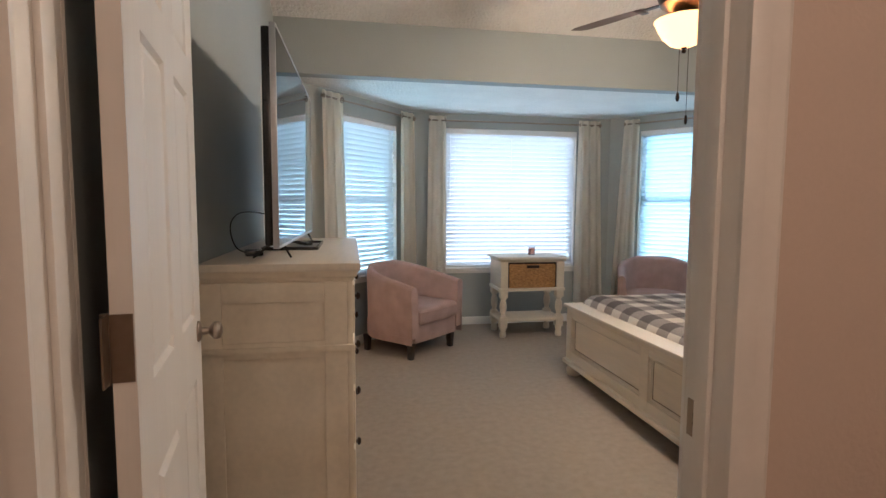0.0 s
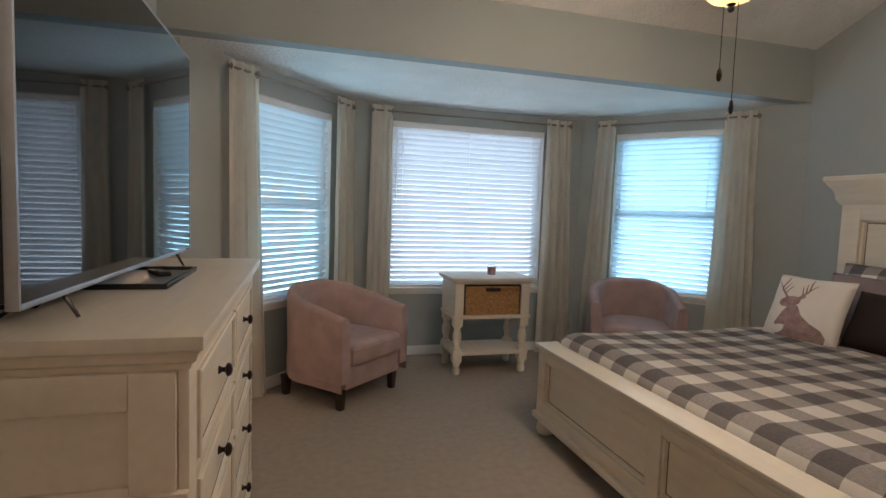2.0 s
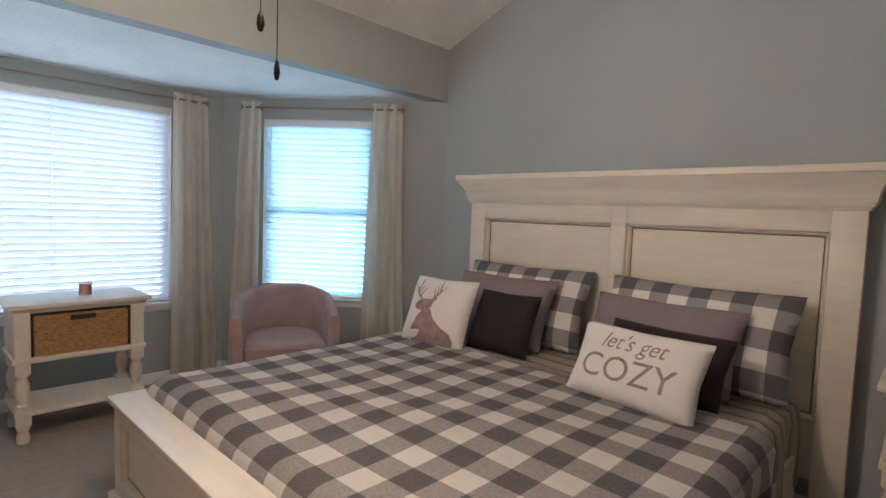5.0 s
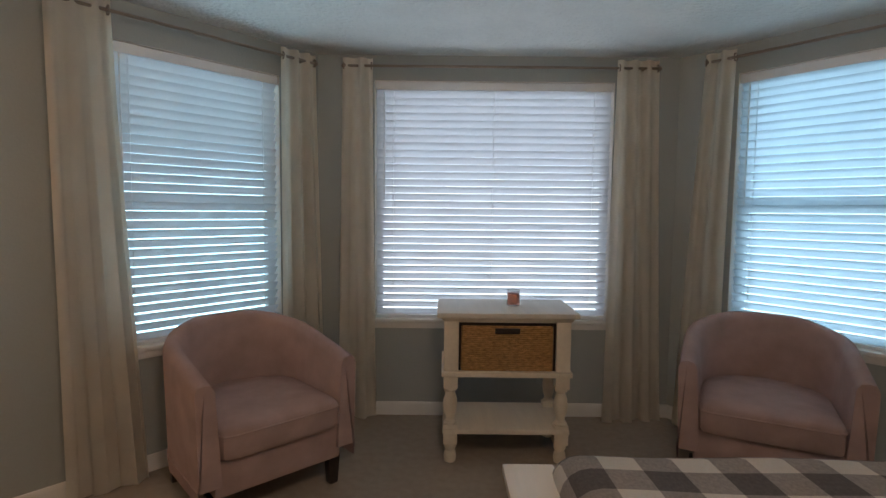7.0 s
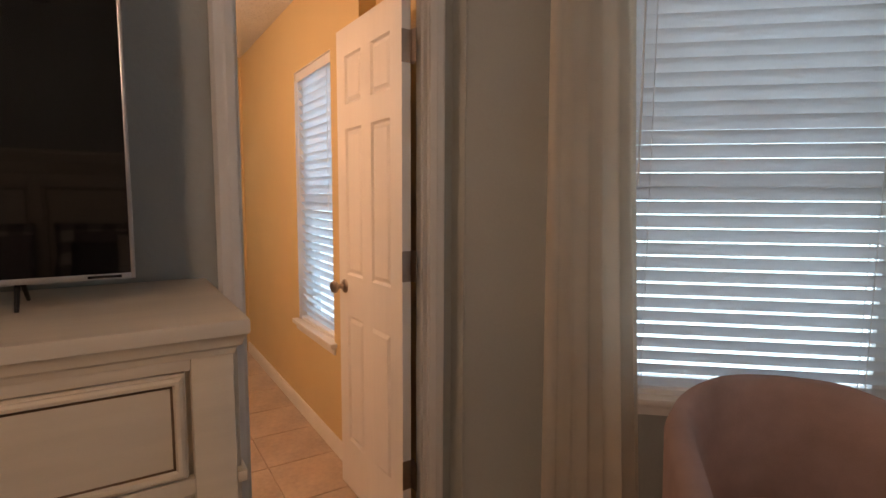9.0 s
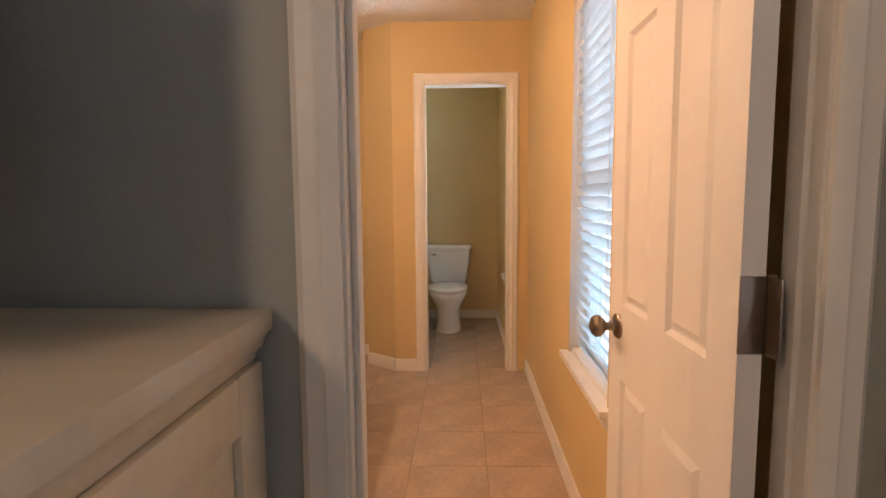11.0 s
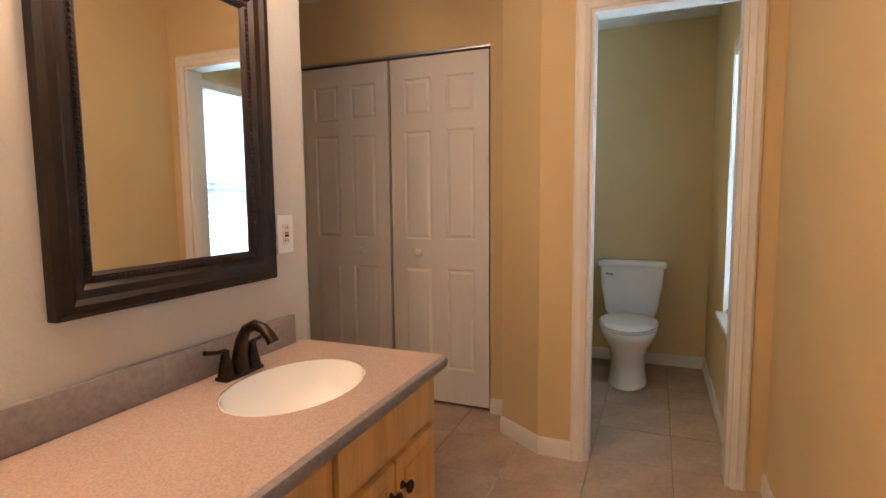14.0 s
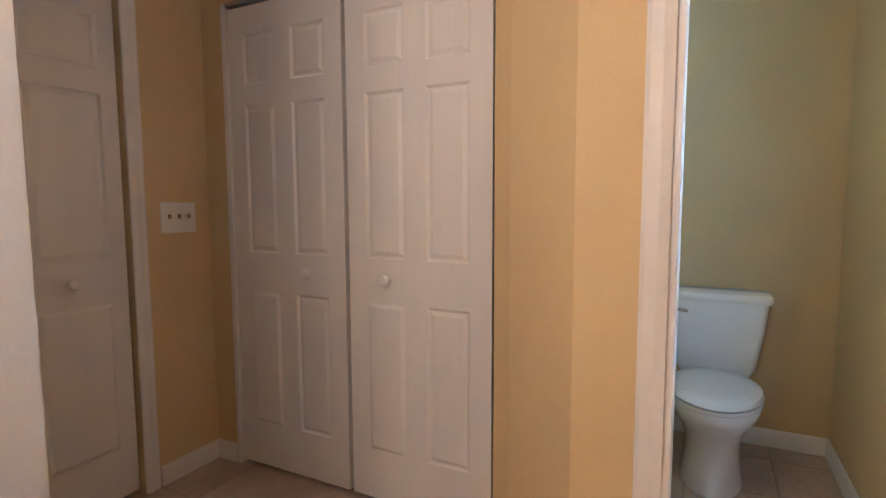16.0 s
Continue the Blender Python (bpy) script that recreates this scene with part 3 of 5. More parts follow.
# bath door, standing open along the window wall
hinged_door("door_bath", Matrix.Translation((-0.068, 5.030, 0.012)) @ pose(0, 0, 0, 0, 0, 181.0) @ Matrix.Translation((0.006, -0.035, 0)), 0.585, "white six-panel bathroom door, standing open", SIX, NICKEL, NICKEL, -1)


def bifold(name, m, w, n, label):
    """Bifold closet doors: n leaves over the width w, x across, y out of the wall."""
    t = thing(name, label, "closet door", m, kind="structure")
    lw = w / n
    for k in range(n):
        s = 0.085
        pw = (lw - 0.020 - 2 * s - 0.09) / 2
        bm = leaf_bm(lw - 0.020, 2.015, [(s, s + pw), (s + pw + 0.09, lw - 0.020 - s)] if lw > 0.5 else [(0.07, lw - 0.082)], [(0.20, 0.80), (0.97, 1.60), (1.69, 1.90)], 0.03)
        for v in bm.verts:
            v.co.x += k * lw + 0.010
            v.co.y -= 0.035
            v.co.z += 0.02
        lf = part("leaf", bm, DOORP, t, smooth=0.25)
        kx = (k + 1) * lw - 0.19 if k % 2 == 0 else k * lw + 0.19
        part("knob", lathe([(0.010, 0), (0.010, 0.014), (0.020, 0.022), (0.023, 0.032), (0.016, 0.041), (0.003, 0.043)], 16, Matrix.Translation((kx, -0.005, 0.915)) @ pose(0, 0, 0, -90)), TRIM, lf, "small white wooden knob")
    return t


bifold("door_closet", MC @ Matrix.Translation((0, 0.0, 0)), 1.25, 2, "white six-panel bifold closet doors, closed")
bifold("door_nook_closet", MN @ Matrix.Translation((0, -0.02, 0)), 0.83, 2, "white narrow bifold closet door, closed")

# ---- windows, blinds, curtains ----


def window(name, m, w, h, label, rail=True):
    """A single-hung vinyl window: x across, y outwards, z from the sill."""
    t = thing(name, label, "window", m, kind="structure")
    f = 0.045
    for nm, lo, hi in (("left_stile", (0, 0.075, 0), (f, 0.125, h)), ("right_stile", (w - f, 0.075, 0), (w, 0.125, h)), ("bottom_rail", (f, 0.075, 0), (w - f, 0.125, f)), ("top_rail", (f, 0.075, h - f), (w - f, 0.125, h))):
        part(nm, boxes((lo, hi), bevel=0.004), VINYL, t)
    if rail:
        part("meeting_rail", boxes(((f, 0.078, h / 2 - 0.022), (w - f, 0.122, h / 2 + 0.022)), bevel=0.004), VINYL, t)
    for lo, hi in ((f, h / 2 - 0.022), (h / 2 + 0.022, h - f)) if rail else ((f, h - f),):
        p = part("pane", boxes(((f, 0.098, lo), (w - f, 0.102, hi))), GLASS, t, smooth=0)
        p.visible_shadow = False
    for nm, lo, hi in (("left_return", (0.0, 0.001, 0.0), (0.004, 0.075, h)), ("right_return", (w - 0.004, 0.001, 0.0), (w, 0.075, h)), ("head_return", (0.004, 0.001, h - 0.003), (w - 0.004, 0.075, h))):
        part(nm, boxes((lo, hi)), TRIM, t)
    part("sill", boxes(((-0.035, -0.035, -0.022), (w + 0.035, 0.075, 0.0035)), bevel=0.006), TRIM, t)
    part("apron", boxes(((-0.02, -0.012, -0.06), (w + 0.02, -0.001, -0.024)), bevel=0.003), TRIM, t)
    return t


def blind(m, w, h, tilt, label, pitch=0.046, wand=True):
    """A faux-wood blind hanging in a window recess: headrail, slats, cords, bottom rail."""
    t = thing("window_blind", label, "window blind", m, "window blinds")
    part("headrail", boxes(((0.006, 0.008, h - 0.055), (w - 0.006, 0.058, h - 0.004)), bevel=0.003), VINYL, t)
    bm = bmesh.new()
    c, s = math.cos(tilt), math.sin(tilt)
    sheet(2, 5, lambda i, j: (0.01 + i * (w - 0.02), 0.0255 * (j / 2 - 1) * c - 0.003 * (1 - (j / 2 - 1) ** 2) * s, 0.0255 * (j / 2 - 1) * s + 0.003 * (1 - (j / 2 - 1) ** 2) * c), bm)
    bmesh.ops.solidify(bm, geom=bm.faces[:], thickness=0.0025)
    me = to_mesh("slat", bm, SLAT, 0.9)
    n = round((h - 0.12) / pitch) + 1
    step = (h - 0.12) / (n - 1)
    for k in range(n):
        ob = new("slat", me)
        ob.parent = t
        ob.location = (0, 0.035, 0.045 + k * step)
    part("bottom_rail", boxes(((0.01, 0.012, 0.004), (w - 0.01, 0.058, 0.024)), bevel=0.004), VINYL, t)
    for u in ([0.12, w / 2, w - 0.12] if w > 1.2 else [0.10, w - 0.10]):
        for y in (0.016, 0.056):
            part("ladder_cord", boxes(((u - 0.0015, y - 0.0008, 0.02), (u + 0.0015, y + 0.0008, h - 0.05))), VINYL, t)
    if wand:
        part("wand", tube([(0.06, 0.004, h - 0.06), (0.06, 0.003, h - 0.75)], 0.004), VINYL, t)
    return t


TILT = radians(-57)
for k, (p, q, u0, u1, z0, z1) in enumerate(WIN):
    m = along(p, q) @ Matrix.Translation((u0, 0, z0))
    window("window_%d" % (k + 1), m, u1 - u0, z1 - z0, "white vinyl bay window", rail=k != 1)
    blind(m, u1 - u0, z1 - z0, TILT, ("wide" if k == 1 else "narrow") + " white slatted blind, slats tilted half closed, in the bay")
m = Matrix.Translation((BW[0], YW, BW[2]))
window("window_4", m, BW[1] - BW[0], BW[3] - BW[2], "white vinyl bathroom window")
blind(m, BW[1] - BW[0], BW[3] - BW[2], radians(-60), "white slatted bathroom blind, slats half open")
m = Matrix.Translation((TW[0], YT, TW[2]))
window("window_5", m, TW[1] - TW[0], TW[3] - TW[2], "white vinyl toilet-room window")
blind(m, TW[1] - TW[0], TW[3] - TW[2], radians(-58), "white slatted toilet-room blind, half open")


def curtain(m, w0, w1, shift, label, seed, folds=4, amp=0.024):
    """A grommet curtain panel: x along the rod, folds deepening downwards; w0 wide at the top, w1 at the floor, its foot moved by shift."""
    t = thing("curtain", label, "curtain", m, "bay curtains")
    rng = random.Random(seed)
    ph = [rng.uniform(0, 6.28) for _ in range(4)]
    H, N, R = 2.262, 16 * folds, 26

    def f(i, j):
        z = H * (1 - i / (R - 1))
        d = i / (R - 1)
        a = j / (N - 1)
        w = w0 + (w1 - w0) * d ** 1.2
        wob = 0.012 * math.sin(3.1 * a + ph[0] + 2 * d) * d
        x = shift * d + a * w + 0.010 * math.sin(folds * 12.566 * a + ph[1]) * d
        am = amp * (0.75 + 0.5 * d) * (0.8 + 0.3 * math.sin(5 * a + ph[2]))
        y = -am * math.sin(folds * 6.2832 * a + 0.7 * d * math.sin(4 * a + ph[3])) + wob
        return (x, y, max(0.006, z + (0.006 * math.sin(9 * a + ph[1]) if i == R - 1 else 0)))

    bm = sheet(R, N, f)
    bmesh.ops.solidify(bm, geom=bm.faces[:], thickness=0.002)
    part("panel", bm, CURTAIN, t, smooth=1.2)
    for a in (0.04, 0.96):
        bm = bmesh.new()
        ring = [(0.024, -0.0025), (0.024, 0.0025), (0.016, 0.0025), (0.016, -0.0025)]
        q = Matrix.Translation((a * w0, 0, 2.215)) @ pose(0, 0, 0, 0, 90, 0)
        rings = [[bm.verts.new(q @ Vector((r * math.cos(x), r * math.sin(x), z))) for r, z in ring] for x in [2 * math.pi * s / 14 for s in range(14)]]
        for s in range(14):
            for e in range(4):
                bm.faces.new((rings[s][e], rings[s][(e + 1) % 4], rings[(s + 1) % 14][(e + 1) % 4], rings[(s + 1) % 14][e]))
        part("grommet", bm, NICKEL, t)
    return t


def rod(m, u0, u1):
    t = thing("curtain_rod", "thin brushed metal curtain rod", "curtain rod", m, "curtain rods")
    part("pole", tube([(u0, 0, 2.215), (u1, 0, 2.215)], 0.008, 10), NICKEL, t)
    for u in (u0, u1):
        part("finial", lathe([(0.006, -0.016), (0.014, -0.008), (0.016, 0.0), (0.012, 0.010), (0.004, 0.016)], 12, Matrix.Translation((u, 0, 2.215)) @ pose(0, 0, 0, 0, 90)), NICKEL, t)
    for u in (u0 + 0.10, u1 - 0.10):
        part("bracket", boxes(((u - 0.006, -0.004, 2.20), (u + 0.006, 0.086, 2.21)), ((u - 0.012, 0.081, 2.19), (u + 0.012, 0.087, 2.24)), bevel=0.002), NICKEL, t)
    return t


OFF = -0.088
CUR = [[(0.40, 0.25, 0.34, 0.02), (1.505, 0.235, 0.30, 0.0)], [(0.17, 0.185, 0.235, -0.035), (1.85, 0.255, 0.38, -0.03)], [(0.20, 0.17, 0.28, -0.115), (1.28, 0.245, 0.39, -0.06)]]
for k, (p, q, u0, u1, z0, z1) in enumerate(WIN):
    m = along(p, q, OFF)
    rod(m, CUR[k][0][0] + 0.01, CUR[k][1][0] + CUR[k][1][1])
    for s, (u, w0, w1, sh) in enumerate(CUR[k]):
        curtain(m @ Matrix.Translation((u, 0, 0)), w0, w1, sh, "ivory grommet curtain hanging in folds beside the " + ("wide" if k == 1 else "angled") + " bay window", 10 * k + s, folds=3 if w0 > 0.19 else 2)

# ---- bedroom furniture ----
GLAZE = mat("brown_antique_glaze", (0.16, 0.10, 0.055), 0.6, var=0.3, scale=20)


def raised_panel(bm, lo, hi, axis, depth=0.008, bead=0.012):
    """A recessed field with a bead round it, set on a plane face. lo, hi: corners of the field; axis: the outward direction as (index, sign)."""
    i, s = axis
    a, b = [k for k in range(3) if k != i]
    rows = []
    for d, h in ((0.0, -0.001), (0.0, depth * 0.7), (bead * 0.35, depth), (bead * 0.75, depth * 0.8), (bead, -0.001)):
        row = []
        for u, v in ((lo[a] + d, lo[b] + d), (hi[a] - d, lo[b] + d), (hi[a] - d, hi[b] - d), (lo[a] + d, hi[b] - d)):
            p = [0, 0, 0]
            p[i], p[a], p[b] = lo[i] + s * h, u, v
            row.append(bm.verts.new(p))
        rows.append(row)
    for k in range(5):
        for c in range(4):
            bm.faces.new((rows[k][c], rows[k][(c + 1) % 4], rows[(k + 1) % 5][(c + 1) % 4], rows[(k + 1) % 5][c]))
    return bm


PULL = [(0.013, 0.0), (0.010, 0.005), (0.006, 0.012), (0.008, 0.018), (0.017, 0.022), (0.019, 0.028), (0.014, 0.034), (0.004, 0.037)]
CORNICE = [(-0.04, 0.0), (0.0, 0.0), (0.004, 0.012), (0.012, 0.020), (0.014, 0.030), (0.024, 0.034), (0.024, 0.066), (0.020, 0.070), (-0.04, 0.070)]


def mitred(prof, x0, x1, y0, y1, z, bm=None):
    """A moulding run round three sides (front at x1, ends at y0 and y1) of a box."""
    bm = bm or bmesh.new()
    rows = []
    for d, h in prof:
        rows.append([bm.verts.new(p) for p in ((x0, y0 - d, z + h), (x1 + d, y0 - d, z + h), (x1 + d, y1 + d, z + h), (x0, y1 + d, z + h))])
    n = len(rows)
    for k in range(n):
        for j in range(3):
            bm.faces.new((rows[k][j], rows[k][j + 1], rows[(k + 1) % n][j + 1], rows[(k + 1) % n][j]))
    bm.faces.new([r[0] for r in rows])
    bm.faces.new([r[3] for r in rows][::-1])
    return bm


def dresser():
    t = thing("dresser", "tall antique white dresser with dark round knobs", "dresser", Matrix.Translation((-0.036, 2.888, 0)))
    D, W, H = 0.545, 1.47, 1.10
    bm = boxes(((0, 0, 0.06), (D - 0.022, W, H - 0.07)), bevel=0.004)
    part("body", bm, CREAMWOOD, t)
    part("top", boxes(((-0.005, -0.028, H - 0.03), (D + 0.03, W + 0.028, H)), bevel=0.005), TOPWOOD, t, "pale worn wooden top")
    part("cornice", mitred([(-0.03, 0.0), (0.002, 0.0), (0.006, 0.012), (0.014, 0.018), (0.018, 0.032), (0.024, 0.040), (-0.03, 0.040)], 0, D, 0, W, H - 0.07), CREAMWOOD, t)
    part("plinth", mitred([(-0.03, 0.0), (0.014, 0.0), (0.014, 0.075), (0.008, 0.088), (0.002, 0.092), (-0.03, 0.092)], 0, D - 0.01, 0, W, 0.0), CREAMWOOD, t)
    for y, sg in ((0.0, -1), (W, 1)):
        bm = bmesh.new()
        for lo, hi in (((0.0, 0.09), (0.075, H - 0.072)), ((D - 0.105, 0.09), (D - 0.022, H - 0.072)), ((0.075, 0.09), (D - 0.105, 0.17)), ((0.075, H - 0.145), (D - 0.105, H - 0.072)), ((0.075, 0.745), (D - 0.105, 0.805))):
            ys = sorted((y, y + sg * 0.012))
            box(bm, (lo[0], ys[0], lo[1]), (hi[0], ys[1], hi[1]), 0.003)
        part("side_frame", bm, CREAMWOOD, t)
        ys = sorted((y, y + sg * 0.020))
        part("side_rail", boxes(((0.0, ys[0], 0.765), (D, ys[1], 0.789)), bevel=0.005), CREAMWOOD, t)
    for y in (0.0, W - 0.075):
        part("stile", boxes(((D - 0.022, y, 0.09), (D, y + 0.075, H - 0.07)), bevel=0.004), CREAMWOOD, t)
    rows = [(0.10, 0.33), (0.345, 0.575), (0.59, 0.765), (0.80, 1.005)]
    for k, (z0, z1) in enumerate(rows):
        halves = [(0.085, W / 2 - 0.008), (W / 2 + 0.008, W - 0.085)]
        for y0, y1 in halves:
            bm = boxes(((D - 0.024, y0, z0), (D - 0.002, y1, z1)), bevel=0.004)
            dr = part("drawer", bm, CREAMWOOD, t)
            part("bead", raised_panel(bmesh.new(), (D - 0.002, y0 + 0.006, z0 + 0.006), (D - 0.002, y1 - 0.006, z1 - 0.006), (0, 1), 0.010, 0.016), CREAMWOOD, dr)
            part("glaze_line", raised_panel(bmesh.new(), (D - 0.002, y0 + 0.0215, z0 + 0.0215), (D - 0.002, y1 - 0.0215, z1 - 0.0215), (0, 1), 0.0012, 0.005), GLAZE, dr, "brown antiquing glaze in the groove")
            for y in ((y0 + y1) / 2,):
                part("knob", lathe(PULL, 16, Matrix.Translation((D - 0.003, y, (z0 + z1) / 2)) @ pose(0, 0, 0, 0, 90)), BRONZE, dr, "dark bronze knob")
        if k < 3:
            part("drawer_rail", boxes(((D - 0.022, 0.075, z1 + 0.002), (D, W - 0.075, rows[k + 1][0] - 0.002)), bevel=0.002), CREAMWOOD, t)
    part("frieze", boxes(((D - 0.022, 0.075, 1.008), (D - 0.001, W - 0.075, H - 0.07)), bevel=0.002), CREAMWOOD, t)


dresser()


def television():
    t = thing("television", "large black flat television standing on low feet on the dresser", "television", pose(0.212, 2.84, 1.1005, 0, 0, -0.8))
    W, Z0, Z1 = 1.37, 0.055, 0.845
    part("back_shell", boxes(((-0.012, 0.01, Z0 + 0.01), (0.018, W - 0.01, Z1 - 0.01)), ((-0.035, 0.15, Z0 + 0.02), (-0.01, W - 0.15, Z1 - 0.3)), bevel=0.008), BLACK, t)
    part("bezel", boxes(((0.018, 0, Z0), (0.040, 0.008, Z1)), ((0.018, W - 0.008, Z0), (0.040, W, Z1)), ((0.018, 0.008, Z1 - 0.008), (0.040, W - 0.008, Z1)), ((0.018, 0.008, Z0), (0.040, W - 0.008, Z0 + 0.012)), bevel=0.002), SILVER, t, "thin silver bezel")
    part("screen", boxes(((0.018, 0.008, Z0 + 0.012), (0.038, W - 0.008, Z1 - 0.008))), SCREEN, t, "glossy black screen", smooth=0)
    part("maker_mark", boxes(((0.040, W - 0.085, Z0 + 0.003), (0.0408, W - 0.025, Z0 + 0.009))), BLACK, t)
    for y in (0.20, W - 0.20):
        bm = tube([(-0.09, y, 0.003), (0.0, y, Z0 + 0.02), (0.02, y, Z0 + 0.012), (0.055, y, 0.003)], [0.004, 0.006, 0.006, 0.004], 8)
        bm.transform(Matrix.Translation((0, 0, 0.002)))
        part("foot", bm, BLACK, t, "thin black splayed foot")


television()
t = thing("cable_box", "small black streaming box with a looped cable", "media box", pose(0.10, 3.20, 1.1005, 0, 0, 14))
part("case", boxes(((-0.035, -0.04, 0), (0.035, 0.04, 0.024)), bevel=0.006), BLACK, t)
bend = [(-0.03, 0, 0.012), (-0.07, 0, 0.03), (-0.09, 0, 0.09), (-0.09, 0, 0.14), (-0.06, 0, 0.18), (0.0, 0, 0.185), (0.045, 0, 0.175)]
for n in range(2):
    bend = [bend[0]] + [tuple(p * (1 - f) + q * f for p, q in zip(u, v)) for u, v in zip(bend, bend[1:]) for f in (0.25, 0.75)] + [bend[-1]]
part("cable", tube(bend, 0.003, 6), BLACK, t)
t = thing("tray", "shallow black-rimmed metal tray on the dresser", "tray", pose(0.22, 3.67, 1.1005))
part("dish", boxes(((-0.118, -0.218, 0), (0.118, 0.218, 0.004)), bevel=0.002), SILVER, t)
part("rim", boxes(((-0.13, -0.23, 0), (-0.118, 0.23, 0.016)), ((0.118, -0.23, 0), (0.13, 0.23, 0.016)), ((-0.118, -0.23, 0), (0.118, -0.218, 0.016)), ((-0.118, 0.218, 0), (0.118, 0.23, 0.016)), bevel=0.003), BLACK, t)
t = thing("remote_control", "small black remote lying in the tray", "remote", pose(0.26, 3.74, 1.1048, 0, 0, 30))
part("case", boxes(((-0.02, -0.06, 0), (0.02, 0.06, 0.016)), bevel=0.006), BLACK, t)
part("button_pad", boxes(((-0.012, -0.04, 0.0161), (0.012, 0.03, 0.0175)), bevel=0.0005), SILVER, t)


def tub_chair(m, label):
    """An upholstered tub chair; its front faces -y."""
    t = thing("tub_chair", label, "armchair", m, "pair of tub chairs")
    N, W = 41, 0.33

    def outline(a, r):
        """A U on the plan: a from 0 to 1 runs from one arm's front round the back to the other's."""
        s = a * 2 - 1
        k = abs(s)
        if k > 0.62:
            y = -0.31 + (1 - k) / 0.38 * 0.34
            x = math.copysign(r, s)
            return Vector((x, y, 0))
        th = s / 0.62 * math.pi / 2
        return Vector((r * math.sin(th), 0.03 + r * math.cos(th) * 0.92, 0))

    def top(a):
        k = abs(a * 2 - 1)
        return 0.765 - 0.145 * min(1, max(0, (k - 0.18) / 0.82)) ** 1.1

    prof = [(0.0, 0.0), (0.004, 0.0), (0.01, 0.93), (0.022, 0.985), (0.045, 1.0), (0.068, 0.985), (0.08, 0.93), (0.084, 0.12), (0.0, 0.12)]
    bm = bmesh.new()
    rows = []
    for i in range(N):
        a = i / (N - 1)
        rows.append([])
        for d, h in prof[1:]:
            lo = 0.14
            flare = 0.018 * (h - 0.5)
            p = outline(a, W + flare - d)
            p.z = lo + (top(a) - lo) * h
            rows[-1].append(bm.verts.new(p))
    n = len(prof) - 1
    for i in range(N - 1):
        for k in range(n):
            bm.faces.new((rows[i][k], rows[i][(k + 1) % n], rows[i + 1][(k + 1) % n], rows[i + 1][k]))
    bm.faces.new(rows[0])
    bm.faces.new(rows[-1][::-1])
    part("shell", bm, PINK, t, smooth=0.9)
    part("base", boxes(((-0.262, -0.295, 0.14), (0.262, 0.22, 0.30)), bevel=0.02), PINK, t)
    sk = bmesh.new()
    pts = [(-0.20, -0.33), (0.20, -0.33), (0.235, -0.32), (0.243, -0.29)] + [(0.243 * math.cos(a), 0.02 + 0.21 * math.sin(a)) for a in [math.pi * k / 14 for k in range(15)]] + [(-0.243, -0.29), (-0.235, -0.32)]
    prev = None
    for sc, z in ((0.97, 0.302), (1.0, 0.32), (1.0, 0.395), (0.985, 0.418), (0.94, 0.432), (0.6, 0.442), (0.2, 0.445)):
        row = [sk.verts.new((x * sc, (y + 0.06) * sc - 0.06, z)) for x, y in pts]
        if prev:
            for k in range(len(pts)):
                sk.faces.new((prev[k], prev[(k + 1) % len(pts)], row[(k + 1) % len(pts)], row[k]))
        else:
            sk.faces.new(row[::-1])
        prev = row
    sk.faces.new(prev)
    c = part("seat_cushion", sk, PINK, t, smooth=0.9)
    part("piping", tube([(x * 1.003, (y + 0.06) * 1.003 - 0.06, 0.40) for x, y in pts + pts[:1]], 0.004, 6), PINK, c)
    for x in (-0.25, 0.25):
        for y in (-0.24, 0.22):
            bm = bmesh.new()
            box(bm, (x - 0.026, y - 0.026, 0), (x + 0.026, y + 0.026, 0.145), 0.004)
            for v in bm.verts:
                if v.co.z < 0.07:
                    v.co.x = x + (v.co.x - x) * 0.72
                    v.co.y = y + (v.co.y - y) * 0.72
            part("leg", bm, DARKLEG, t, "dark tapered wooden leg")
    return t


tub_chair(pose(1.02, 5.64, 0, 0, 0, 43) @ Matrix.Diagonal((1.13, 1.13, 1.03, 1)), "dusty pink upholstered tub chair with dark legs, by the curtains")
tub_chair(pose(3.58, 5.74, 0, 0, 0, -28) @ Matrix.Diagonal((1.16, 1.13, 1.03, 1)), "dusty pink upholstered tub chair between bed and bay window")

LEG = [(0.024, 0.0), (0.030, 0.004), (0.034, 0.03), (0.030, 0.055), (0.024, 0.065), (0.030, 0.075), (0.034, 0.09), (0.034, 0.105)]
BALUSTER = [(0.033, 0.0), (0.033, 0.012), (0.024, 0.020), (0.022, 0.03), (0.032, 0.06), (0.037, 0.10), (0.034, 0.135), (0.024, 0.165), (0.022, 0.172), (0.032, 0.180), (0.033, 0.195)]


